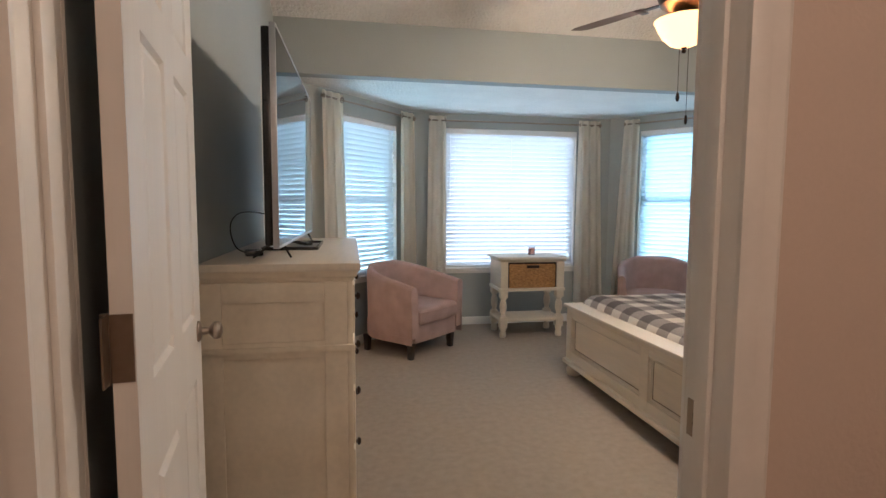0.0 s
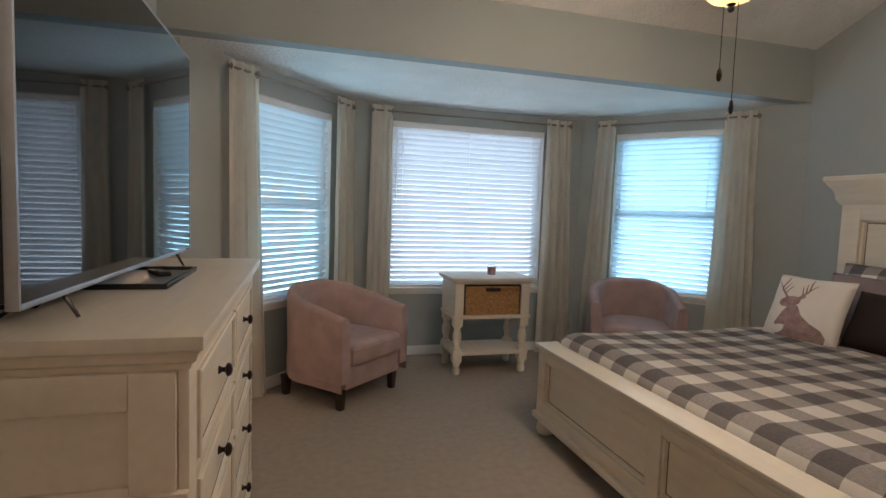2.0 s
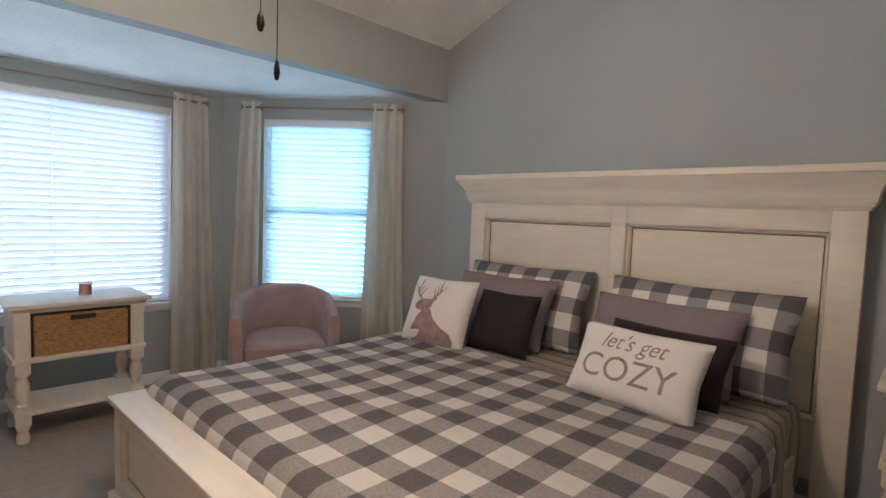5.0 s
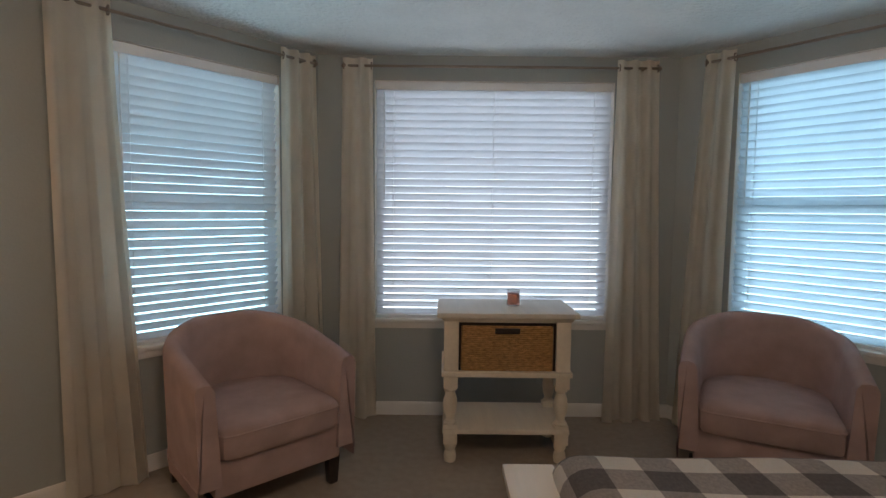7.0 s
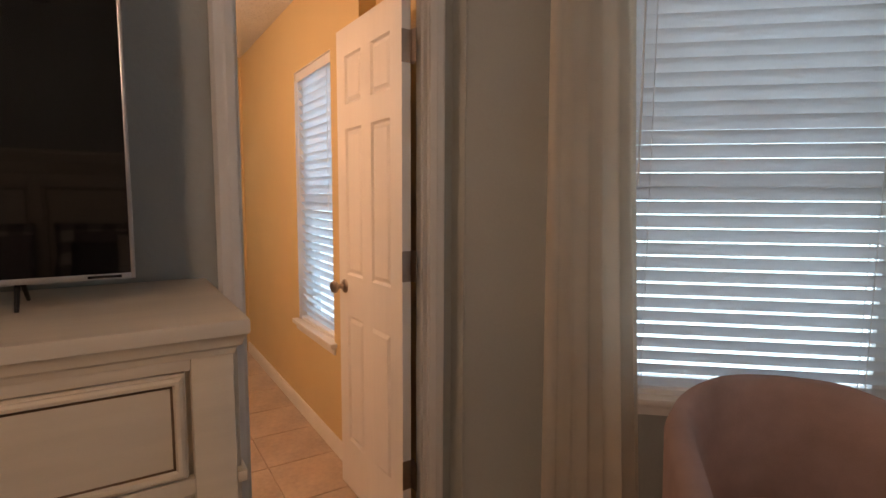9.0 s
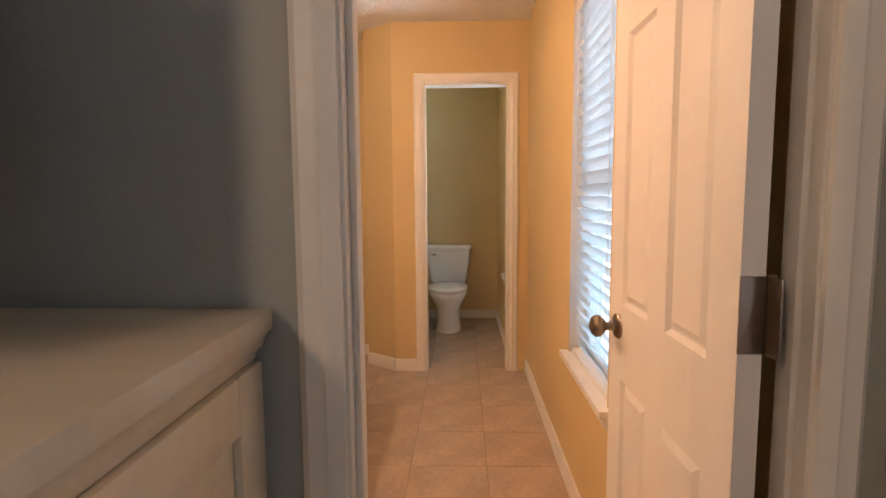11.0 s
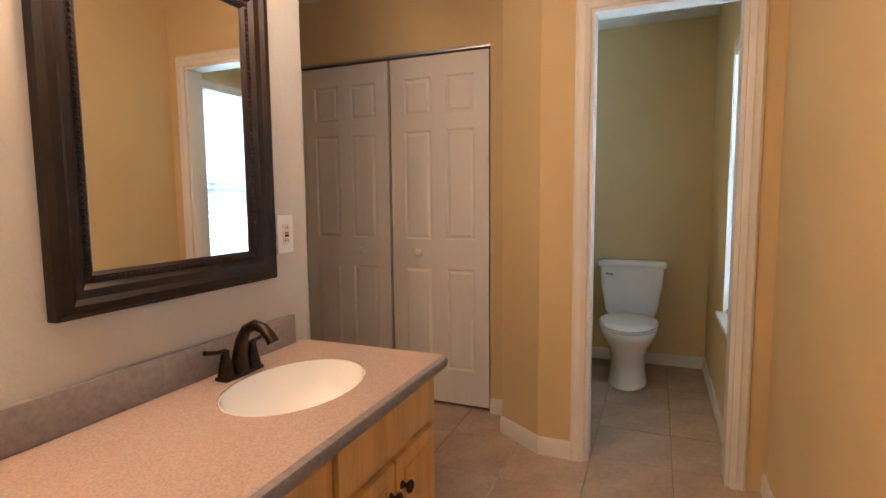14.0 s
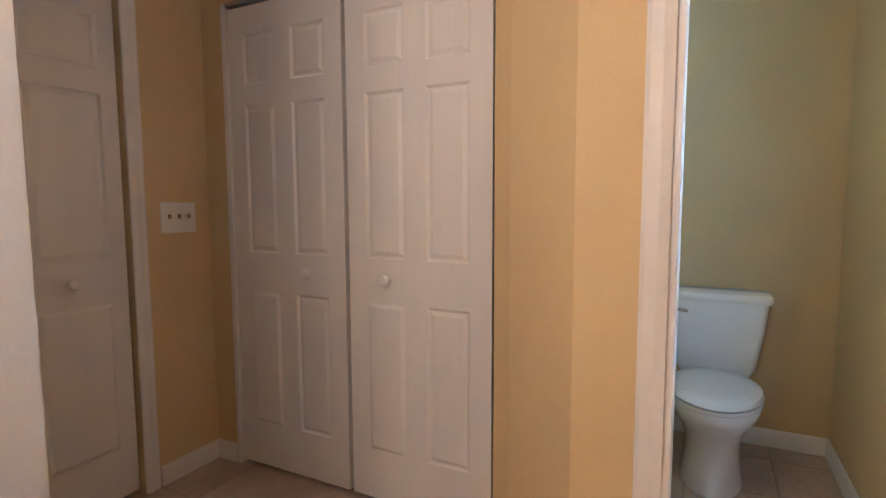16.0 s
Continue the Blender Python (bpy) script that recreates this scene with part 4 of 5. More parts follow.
def nightstand(m, label):
    """Open nightstand with a basket drawer; its front faces -y, width along x."""
    t = thing("nightstand", label, "nightstand", m, "nightstands")
    W, D, H = 0.66, 0.40, 0.815
    part("top", boxes(((-W / 2 - 0.037, -0.035, H - 0.028), (W / 2 + 0.037, D + 0.01, H)), bevel=0.006), TOPWOOD, t)
    bm = mitred([(-0.02, 0.0), (0.002, 0.0), (0.010, 0.010), (0.014, 0.022), (-0.02, 0.022)], 0, D, -W / 2, W / 2, 0)
    bm.transform(Matrix.Translation((0, D, H - 0.05)) @ pose(0, 0, 0, 0, 0, -90))
    part("cornice", bm, CREAMWOOD, t)
    part("case", boxes(((-W / 2, 0, 0.50), (-W / 2 + 0.075, D, H - 0.028)), ((W / 2 - 0.075, 0, 0.50), (W / 2, D, H - 0.028)), ((-W / 2 + 0.075, D - 0.02, 0.50), (W / 2 - 0.075, D, H - 0.028)), ((-W / 2 + 0.075, 0, H - 0.055), (W / 2 - 0.075, D - 0.02, H - 0.028)), bevel=0.003), CREAMWOOD, t)
    part("case_floor", boxes(((-W / 2 - 0.012, -0.012, 0.472), (W / 2 + 0.012, D + 0.004, 0.50)), bevel=0.006), CREAMWOOD, t)
    bk = part("basket", boxes(((-W / 2 + 0.09, 0.012, 0.502), (W / 2 - 0.09, D - 0.03, H - 0.075)), bevel=0.008), WICKER, t, "tan woven seagrass basket drawer")
    for k in range(22):
        z = 0.508 + k * 0.0104
        part("weave_band", tube([(-W / 2 + 0.092, 0.010, z), (W / 2 - 0.092, 0.010, z)], 0.0052, 6), WICKER, bk)
    part("handle", boxes(((-0.065, -0.002, H - 0.115), (0.065, 0.012, H - 0.085)), bevel=0.004), DARKLEG, bk, "dark slot handle")
    # Solid dark strips paint the shade in the gap round the basket.
    part("gap_shade", boxes(((-W / 2 + 0.078, 0.02, H - 0.078), (W / 2 - 0.078, 0.03, H - 0.058)), ((-W / 2 + 0.077, 0.014, 0.502), (-W / 2 + 0.088, 0.03, H - 0.06)), ((W / 2 - 0.088, 0.014, 0.502), (W / 2 - 0.077, 0.03, H - 0.06))), DARKLEG, t, "dark strips standing for the shade in the gap round the basket")
    part("shelf", boxes(((-W / 2 - 0.004, -0.004, 0.165), (W / 2 + 0.004, D, 0.19)), bevel=0.004), CREAMWOOD, t)
    for x in (-W / 2 + 0.037, W / 2 - 0.037):
        for y in (0.037, D - 0.037):
            bm = lathe(LEG, 18, Matrix.Translation((x, y, 0)))
            lg = part("leg", bm, CREAMWOOD, t)
            for z0, z1 in ((0.105, 0.212), (0.405, 0.474)):
                part("block", boxes(((x - 0.037, y - 0.037, z0), (x + 0.037, y + 0.037, z1)), bevel=0.004), CREAMWOOD, lg)
            part("baluster", lathe(BALUSTER, 18, Matrix.Translation((x, y, 0.211))), CREAMWOOD, lg)
    return t


nightstand(pose(2.287, 5.825, 0), "antique white nightstand with a wicker drawer, under the bay window")
nightstand(pose(4.175, 1.885, 0, 0, 0, -90), "antique white nightstand with a wicker drawer, beside the bed")
t = thing("candle", "pink candle in a clear glass jar", "candle", pose(2.34, 6.03, 0.8155))
jar = part("jar", lathe([(0.030, 0.0), (0.036, 0.003), (0.037, 0.085), (0.034, 0.085), (0.034, 0.006), (0.002, 0.005)], 24), GLASS, t, "clear glass jar")
jar.visible_shadow = False
part("wax", lathe([(0.032, 0.008), (0.0335, 0.010), (0.0335, 0.065), (0.030, 0.067), (0.002, 0.066)], 24), WAX, t, "pink wax")
part("wick", tube([(0, 0, 0.066), (0.002, 0, 0.078)], 0.001, 6), BLACK, t)

# ---- bed ----
BX0, BX1, BY0, BY1 = 2.15, 4.575, 2.50, 4.70


def bed():
    t = thing("bed", "king bed with antique white panelled headboard and footboard", "bed", Matrix.Translation((0, 0, 0)))
    part("footboard_cap", boxes(((BX0 - 0.012, BY0 - 0.012, 0.535), (BX0 + 0.145, BY1 + 0.012, 0.562)), bevel=0.006), TOPWOOD, t)
    part("footboard_frieze", boxes(((BX0 + 0.01, BY0 + 0.01, 0.505), (BX0 + 0.12, BY1 - 0.01, 0.536)), bevel=0.004), CREAMWOOD, t)
    part("footboard_panel", boxes(((BX0 + 0.035, BY0 + 0.05, 0.14), (BX0 + 0.08, BY1 - 0.05, 0.51))), CREAMWOOD, t)
    mid = (BY0 + BY1) / 2
    for y in (BY0, mid - 0.045, BY1 - 0.10):
        w = 0.10 if y != mid - 0.045 else 0.09
        part("footboard_stile", boxes(((BX0 + 0.012, y + 0.004, 0.13), (BX0 + 0.10, y + w - 0.004, 0.506)), bevel=0.004), CREAMWOOD, t)
    for y0, y1 in ((BY0 + 0.10, mid - 0.045), (mid + 0.045, BY1 - 0.10)):
        for z0, z1 in ((0.13, 0.205), (0.465, 0.506)):
            part("footboard_rail", boxes(((BX0 + 0.0125, y0 - 0.004, z0), (BX0 + 0.095, y1 + 0.004, z1)), bevel=0.003), CREAMWOOD, t)
        bm = bmesh.new()
        raised_panel(bm, (BX0 + 0.035, y0, 0.205), (BX0 + 0.035, y1, 0.465), (0, -1), 0.018, 0.018)
        part("panel_bead", bm, CREAMWOOD, t)
        part("glaze_line", raised_panel(bmesh.new(), (BX0 + 0.035, y0 + 0.018, 0.223), (BX0 + 0.035, y1 - 0.018, 0.447), (0, -1), 0.0015, 0.005), GLAZE, t, "brown antiquing glaze in the groove")
    part("foot_plinth", boxes(((BX0 - 0.012, BY0 - 0.012, 0.095), (BX0 + 0.11, BY1 + 0.012, 0.132)), bevel=0.010), CREAMWOOD, t)
    for y in (BY0 + 0.06, BY1 - 0.06):
        part("bun_foot", lathe([(0.03, 0.0), (0.048, 0.01), (0.058, 0.035), (0.056, 0.062), (0.042, 0.080), (0.036, 0.086), (0.046, 0.098)], 22, Matrix.Translation((BX0 + 0.055, y, 0))), CREAMWOOD, t)
    for y in (BY0 + 0.03, BY1 - 0.06):
        part("side_rail", boxes(((BX0 + 0.10, y, 0.13), (4.44, y + 0.03, 0.36)), bevel=0.004), CREAMWOOD, t)
    # headboard: built against the east wall
    part("headboard_back", boxes(((4.52, 2.40, 0.20), (4.555, BY1 - 0.10, 1.50))), CREAMWOOD, t)
    hy0, hy1 = 2.35, 4.65
    hm = (hy0 + hy1) / 2
    for y0, y1 in ((hy0, hy0 + 0.13), (hm - 0.045, hm + 0.045), (hy1 - 0.13, hy1)):
        part("headboard_stile", boxes(((4.475, y0, 0.0 if y1 - y0 > 0.1 else 0.45), (4.535, y1, 1.50)), bevel=0.005), CREAMWOOD, t)
    for y0, y1 in ((hy0 + 0.13, hm - 0.045), (hm + 0.045, hy1 - 0.13)):
        part("headboard_rail", boxes(((4.477, y0 - 0.004, 1.395), (4.535, y1 + 0.004, 1.499)), bevel=0.004), CREAMWOOD, t)
        bm = bmesh.new()
        raised_panel(bm, (4.52, y0, 0.5), (4.52, y1, 1.395), (0, -1), 0.028, 0.022)
        part("panel_bead", bm, CREAMWOOD, t)
        part("glaze_line", raised_panel(bmesh.new(), (4.52, y0 + 0.022, 0.522), (4.52, y1 - 0.022, 1.373), (0, -1), 0.0015, 0.006), GLAZE, t, "brown antiquing glaze in the groove")
    prof = [(-0.08, 0.0), (0.008, 0.0), (0.012, 0.014), (0.020, 0.018), (0.022, 0.030), (0.030, 0.040), (0.034, 0.075), (0.044, 0.105), (0.066, 0.135), (0.078, 0.155), (0.082, 0.165), (0.090, 0.170), (0.090, 0.198), (0.084, 0.204), (-0.08, 0.204)]
    bm = mitred(prof, 0.0, 0.09, 0.0, hy1 - hy0, 0.0)
    bm.transform(Matrix.Translation((4.565, hy1, 1.495)) @ pose(0, 0, 0, 0, 0, 180))
    part("crown", bm, CREAMWOOD, t, "stepped crown moulding")


bed()


def soft_box(name, label, cat, x0, x1, y0, y1, z0, z1, r, material, hang=(0, 0, 0), n=44, puff=0.012, seed=3):
    """A cloth-covered slab: rounded shoulders, sides hanging; UV in metres along the cloth."""
    t = thing(name, label, cat)
    rng = random.Random(seed)
    ph = [rng.uniform(0, 6) for _ in range(6)]

    def cross(s, a0, a1, lowa, lowb):
        """Point at arc position s on the hanging cross section between a0 and a1."""
        la, lb = z1 - r - lowa, z1 - r - lowb
        arc = r * math.pi / 2
        flat = (a1 - a0) - 2 * r
        if s < la:
            return a0, lowa + s
        s -= la
        if s < arc:
            th = s / r
            return a0 + r - r * math.cos(th), z1 - r + r * math.sin(th)
        s -= arc
        if s < flat:
            return a0 + r + s, z1
        s -= flat
        if s < arc:
            th = s / r
            return a1 - r + r * math.sin(th), z1 - r + r * math.cos(th)
        s -= arc
        return a1, z1 - r - s

    tot = (z1 - r - hang[1]) + (z1 - r - hang[2]) + math.pi * r + (y1 - y0) - 2 * r
    foot = (z1 - r - hang[0]) + r * math.pi / 2
    lx = foot + (x1 - x0 - r)

    def f(i, j):
        sx, sy = lx * i / (n - 1), tot * j / (n - 1)
        y, zy = cross(sy, y0, y1, hang[1], hang[2])
        if sx < foot - r * math.pi / 2:
            x, dz = x0, z1 - (hang[0] + sx)
        elif sx < foot:
            th = (sx - (foot - r * math.pi / 2)) / r
            x, dz = x0 + r - r * math.cos(th), r - r * math.sin(th)
        else:
            x, dz = x0 + r + sx - foot, 0.0
        z = max(zy - dz, min(zy, hang[0]))
        w = puff * (math.sin(4.1 * x + ph[0]) * math.sin(3.3 * y + ph[1]) + 0.5 * math.sin(9 * x + 5 * y + ph[2]))
        side = 0.014 * math.sin(17 * x + ph[3] + 3 * zy) * min(1, max(0, (z1 - r - zy) / 0.1))
        return (x, y + side, z + w * (1 if zy > z1 - 0.02 else 0))

    bm = sheet(n, n, f, uv=lambda i, j: (lx * i / (n - 1), tot * j / (n - 1)))
    bmesh.ops.solidify(bm, geom=bm.faces[:], thickness=-0.008)
    part("cloth", bm, material, t, smooth=1.2)
    return t


t = thing("mattress", "thick mattress in a pale cover", "mattress")
part("body", boxes(((2.31, 2.56, 0.30), (4.46, 4.62, 0.575)), bevel=0.05), IVORY, t)
soft_box("striped_sheet", "cream and brown striped sheet tucked round the mattress", "bed sheet", 3.3, 4.46, 2.535, 4.65, 0.3, 0.60, 0.06, STRIPE, hang=(0.40, 0.19, 0.30), puff=0.006)
quilt = soft_box("comforter", "grey and white buffalo check comforter spread on the bed", "comforter", 2.275, 3.80, 2.505, 4.69, 0.3, 0.632, 0.085, CHECK, hang=(0.50, 0.26, 0.32), n=56, puff=0.007)


part("folded_hem", tube([(3.795, 2.58 + 2.04 * k / 30, 0.634 + 0.004 * math.sin(k)) for k in range(31)], 0.009, 8), MAUVE, quilt, "grey rolled hem")


def pillow_bm(w, h, d, n=22, sag=0.0):
    """A stuffed cushion in the x-z plane, centred, front at -y."""
    bm = bmesh.new()

    def surf(side):
        def f(i, j):
            u, v = 2 * j / (n - 1) - 1, 2 * i / (n - 1) - 1
            k = max(0.0, (1 - u ** 4) * (1 - v ** 4)) ** 0.6
            pin = 1 - 0.06 * (1 - abs(u)) * abs(v) ** 3
            pinu = 1 - 0.06 * (1 - abs(v)) * abs(u) ** 3
            return (u * w / 2 * pinu, side * d / 2 * k, v * h / 2 * pin - sag * (1 - u * u) * max(0, v))
        return f

    uv = lambda i, j: (w * j / (n - 1) + 0.03, h * i / (n - 1) + 0.07)
    sheet(n, n, surf(-1), bm, uv)
    sheet(n, n, surf(1), bm, uv)
    bmesh.ops.remove_doubles(bm, verts=bm.verts[:], dist=0.0005)
    return bm


def bulge(x, z, w, h, d):
    u, v = 2 * x / w, 2 * z / h
    return -d / 2 * max(0.0, (1 - u ** 4) * (1 - v ** 4)) ** 0.6


def pillow(m, w, h, d, material, label, cat="pillow", group="pillows on the bed", sag=0.0):
    t = thing("pillow", label, cat, m, group)
    part("cover", pillow_bm(w, h, d, sag=sag), material, t, smooth=1.5)
    return t


def onto(me, w, h, d, lift=0.002):
    """Lays a flat drawing on a cushion's front."""
    for v in me.vertices:
        x, z = v.co.x, v.co.z
        v.co.y = bulge(x, z, w, h, d) - lift + v.co.y * 0
    return me


def lettering(text, size, cx, cz, w, h, d, parent, shear=0.0, stretch=1.0, bold=0.0):
    cu = bpy.data.curves.new("lettering", "FONT")
    cu.body, cu.size, cu.align_x, cu.shear, cu.offset = text, size, "CENTER", shear, bold
    cu.resolution_u = 4
    tmp = new("lettering", cu)
    me = bpy.data.meshes.new_from_object(tmp.evaluated_get(bpy.context.evaluated_depsgraph_get()))
    bpy.data.objects.remove(tmp)
    bm = bmesh.new()
    bm.from_mesh(me)
    bmesh.ops.triangulate(bm, faces=bm.faces[:])
    bmesh.ops.subdivide_edges(bm, edges=[e for e in bm.edges if e.calc_length() > 0.03], cuts=2)
    for v in bm.verts:
        v.co = Vector((v.co.x * stretch + cx, 0, v.co.y + cz))
    bm.to_mesh(me)
    bm.free()
    me.materials.clear()
    me.materials.append(PRINT)
    ob = new("lettering", onto(me, w, h, d, 0.004))
    ob.parent = parent


# pillow faces look towards the foot of the bed: local -y turned to -x
def lean(x, y, z, back, turn=0.0):
    return Matrix.Translation((x, y, z)) @ pose(0, 0, 0, 0, 0, -90 + turn) @ pose(0, 0, 0, -back)


pillow(lean(4.33, 4.07, 0.85, 22, 3), 0.92, 0.52, 0.17, CHECKP, "grey buffalo check sham leaning on the headboard")
pillow(lean(4.33, 3.02, 0.85, 22, -3), 0.96, 0.52, 0.17, CHECKP, "grey buffalo check sham leaning on the headboard")
pillow(lean(4.17, 4.13, 0.82, 26, 2), 0.74, 0.46, 0.16, MAUVE, "mauve grey pillow in front of the check sham")
pillow(lean(4.17, 3.12, 0.81, 28, -4), 0.78, 0.44, 0.16, MAUVE, "mauve grey pillow in front of the check sham")
pillow(lean(4.00, 3.96, 0.78, 26, 4), 0.42, 0.38, 0.13, BROWNFUR, "dark brown plush cushion", "cushion", "cushions on the bed")
pillow(lean(3.98, 3.02, 0.76, 30, -6), 0.60, 0.34, 0.13, BROWNFUR, "dark brown plush cushion behind the lettered one", "cushion", "cushions on the bed")
deer = pillow(lean(3.80, 4.30, 0.81, 24, 8), 0.46, 0.44, 0.14, IVORY, "ivory square cushion with a brown stag print", "cushion", "cushions on the bed")
bm = bmesh.new()


def blob(pts):
    """A flat filled outline on a cushion, as a fan of small triangles."""
    c = Vector((sum(p[0] for p in pts) / len(pts), 0, sum(p[1] for p in pts) / len(pts)))
    vs = [bm.verts.new((p[0], 0, p[1])) for p in pts]
    md = [bm.verts.new((v.co + c) / 2) for v in vs]
    cc = bm.verts.new(c)
    for k in range(len(vs)):
        j = (k + 1) % len(vs)
        bm.faces.new((vs[k], vs[j], md[j], md[k]))
        bm.faces.new((md[k], md[j], cc))


def ell(cx, cz, rx, rz, a=0.0, n=18):
    return [(cx + rx * math.cos(k) * math.cos(a) - rz * math.sin(k) * math.sin(a), cz + rx * math.cos(k) * math.sin(a) + rz * math.sin(k) * math.cos(a)) for k in [2 * math.pi * s / n for s in range(n)]]


def limb(x0, z0, x1, z1, w0, w1):
    d = Vector((x1 - x0, 0, z1 - z0)).normalized()
    for k in range(4):
        a, b = k / 4, (k + 1) / 4
        q = []
        for s, e in ((a, 1), (b, 1), (b, -1), (a, -1)):
            w = (w0 + (w1 - w0) * s) / 2 * e
            q.append(bm.verts.new((x0 + (x1 - x0) * s - d.z * w, 0, z0 + (z1 - z0) * s + d.x * w)))
        bm.faces.new(q)


blob([(-0.12, -0.205), (-0.13, -0.13), (-0.10, -0.05), (-0.07, 0.0), (-0.02, 0.0), (0.02, -0.06), (0.08, -0.10), (0.15, -0.13), (0.18, -0.17), (0.17, -0.205), (0.02, -0.205)])
blob(ell(-0.075, 0.02, 0.065, 0.036, 0.25))
blob(ell(-0.015, 0.055, 0.030, 0.012, 0.5))
for sx, x0 in ((-1, -0.09), (1, -0.04)):
    limb(x0, 0.04, x0 + sx * 0.06, 0.10, 0.014, 0.012)
    limb(x0 + sx * 0.06, 0.10, x0 + sx * 0.05 + 0.01, 0.185, 0.012, 0.005)
    for k in range(3):
        limb(x0 + sx * (0.03 + 0.015 * k), 0.07 + 0.02 * k, x0 + sx * (0.005 + 0.02 * k) + 0.01, 0.13 + 0.02 * k, 0.010, 0.004)
    limb(x0 + sx * 0.055, 0.10, x0 + sx * 0.10, 0.15, 0.010, 0.004)
me = to_mesh("stag_print", bm, PRINT, 0)
ob = new("stag_print", onto(me, 0.46, 0.44, 0.14, 0.003))
ob.parent = deer
cozy = pillow(lean(3.73, 3.04, 0.765, 28, -6), 0.60, 0.36, 0.15, IVORY, "ivory oblong cushion with brown lettering and tassels", "cushion", "cushions on the bed")
lettering("let's get", 0.105, 0.0, 0.055, 0.60, 0.36, 0.15, cozy, shear=0.35, stretch=0.9)
lettering("COZY", 0.155, 0.0, -0.085, 0.60, 0.36, 0.15, cozy, stretch=1.0)
for sx in (-1, 1):
    for sz in (-1,):
        bm = lathe([(0.004, 0.0), (0.012, -0.01), (0.014, -0.02), (0.010, -0.026), (0.018, -0.05), (0.024, -0.07), (0.003, -0.072)], 12, Matrix.Translation((sx * 0.30, 0, sz * 0.172)) @ pose(0, 0, 0, 0, sx * -50))
        part("tassel", bm, MAUVE, cozy, "grey-brown yarn tassel")

# ---- ceiling fan ----
FX, FY, FZ = 2.17, 3.36, 2.35
t = thing("ceiling_fan", "bronze ceiling fan with dark blades and an amber glass bowl light", "ceiling fan", pose(FX, FY, FZ))
part("downrod", tube([(0, 0, 0.12), (0, 0, 0.99)], 0.013, 12), BRONZE, t)
part("canopy", lathe([(0.02, 0.91), (0.05, 0.94), (0.065, 0.98), (0.065, 1.06)], 24), BRONZE, t)
part("motor", lathe([(0.03, -0.06), (0.07, -0.05), (0.12, -0.02), (0.135, 0.02), (0.13, 0.06), (0.08, 0.10), (0.03, 0.13)], 32), BRONZE, t)
part("fitter", lathe([(0.045, -0.105), (0.085, -0.10), (0.09, -0.085), (0.06, -0.07), (0.04, -0.055)], 28), BRONZE, t)
bowl = part("bowl", lathe([(0.006, -0.235), (0.03, -0.232), (0.07, -0.215), (0.105, -0.18), (0.128, -0.14), (0.142, -0.108), (0.147, -0.10), (0.142, -0.098), (0.12, -0.14), (0.10, -0.17), (0.06, -0.205), (0.004, -0.22)], 32), AMBER, t, "glowing amber glass bowl")
bowl.visible_shadow = False
part("finial", lathe([(0.004, -0.262), (0.010, -0.258), (0.012, -0.248), (0.006, -0.242), (0.016, -0.236), (0.016, -0.232)], 14), BRONZE, t)
for k in range(5):
    m = pose(0, 0, 0, 0, 0, 72 * k + 48)
    bm = bmesh.new()
    sheet(13, 5, lambda i, j: m @ Vector((0.20 + 0.46 * i / 12, (j / 2 - 1) * (0.055 + 0.016 * math.sin(i / 12 * 2.4)) * (1 if i < 12 else 0.75), 0.012 - 0.010 * (j / 2 - 1))), bm)
    bmesh.ops.solidify(bm, geom=bm.faces[:], thickness=0.006)
    b = part("blade", bm, BLADE, t, "dark wooden blade")
    bm = boxes(((0.11, -0.018, 0.006), (0.25, 0.018, 0.011)), ((0.22, -0.045, 0.002), (0.26, 0.045, 0.008)), bevel=0.002)
    bm.transform(m)
    part("blade_iron", bm, BRONZE, b)
for x, y, z1, r in ((0.012, -0.02, -0.57, 0.010), (-0.012, 0.02, -0.45, 0.013)):
    part("pull_chain", tube([(x, y, -0.09), (x, y, z1)], 0.0014, 6), BRONZE, t)
    part("chain_knob", lathe([(0.003, 0.0), (r * 0.6, -0.01), (r * 0.8, -0.03), (r * 0.5, -0.045), (0.002, -0.048)], 10, Matrix.Translation((x, y, z1))), BRONZE, t)

# ---- bathroom ----
VX0, VX1, VF, VZ = -2.135, XB - 0.004, 4.00, 0.725
SINKS = [(-1.75, 3.755), (-0.50, 3.755)]


def counter():
    t = thing("vanity_countertop", "speckled taupe laminate countertop with grey edge", "countertop")
    bm = bmesh.new()
    loops = [[(VX0, YV + 0.001), (VX1, YV + 0.001), (VX1, VF + 0.03), (VX0, VF + 0.03)]] + [[(cx + 0.232 * math.cos(a), cy + 0.168 * math.sin(a)) for a in [2 * math.pi * k / 40 for k in range(40)]] for cx, cy in SINKS]
    edges = []
    for lp in loops:
        vs = [bm.verts.new((x, y, VZ)) for x, y in lp]
        edges += [bm.edges.new((vs[k], vs[(k + 1) % len(vs)])) for k in range(len(vs))]
    bmesh.ops.triangle_fill(bm, edges=edges, use_beauty=True)
    ext = bmesh.ops.extrude_face_region(bm, geom=bm.faces[:])
    for v in ext["geom"]:
        if isinstance(v, bmesh.types.BMVert):
            v.co.z -= 0.03
    part("top", bm, LAMINATE, t, smooth=0.3)
    prof = [(0.0, -0.036), (0.010, -0.040), (0.016, -0.032), (0.018, -0.016), (0.014, -0.006), (0.004, -0.0005), (0.0, -0.0005)]
    part("front_edge", profile_run(prof, (VX0 - 0.001, VF + 0.03, VZ), (VX1, VF + 0.03, VZ), out=(0, 1, 0)), EDGE, t, "rounded dark grey edge")
    part("backsplash", boxes(((VX0 + 0.05, YV + 0.001, VZ + 0.0005), (VX1, YV + 0.022, VZ + 0.10)), bevel=0.004), EDGE, t, "low grey backsplash")


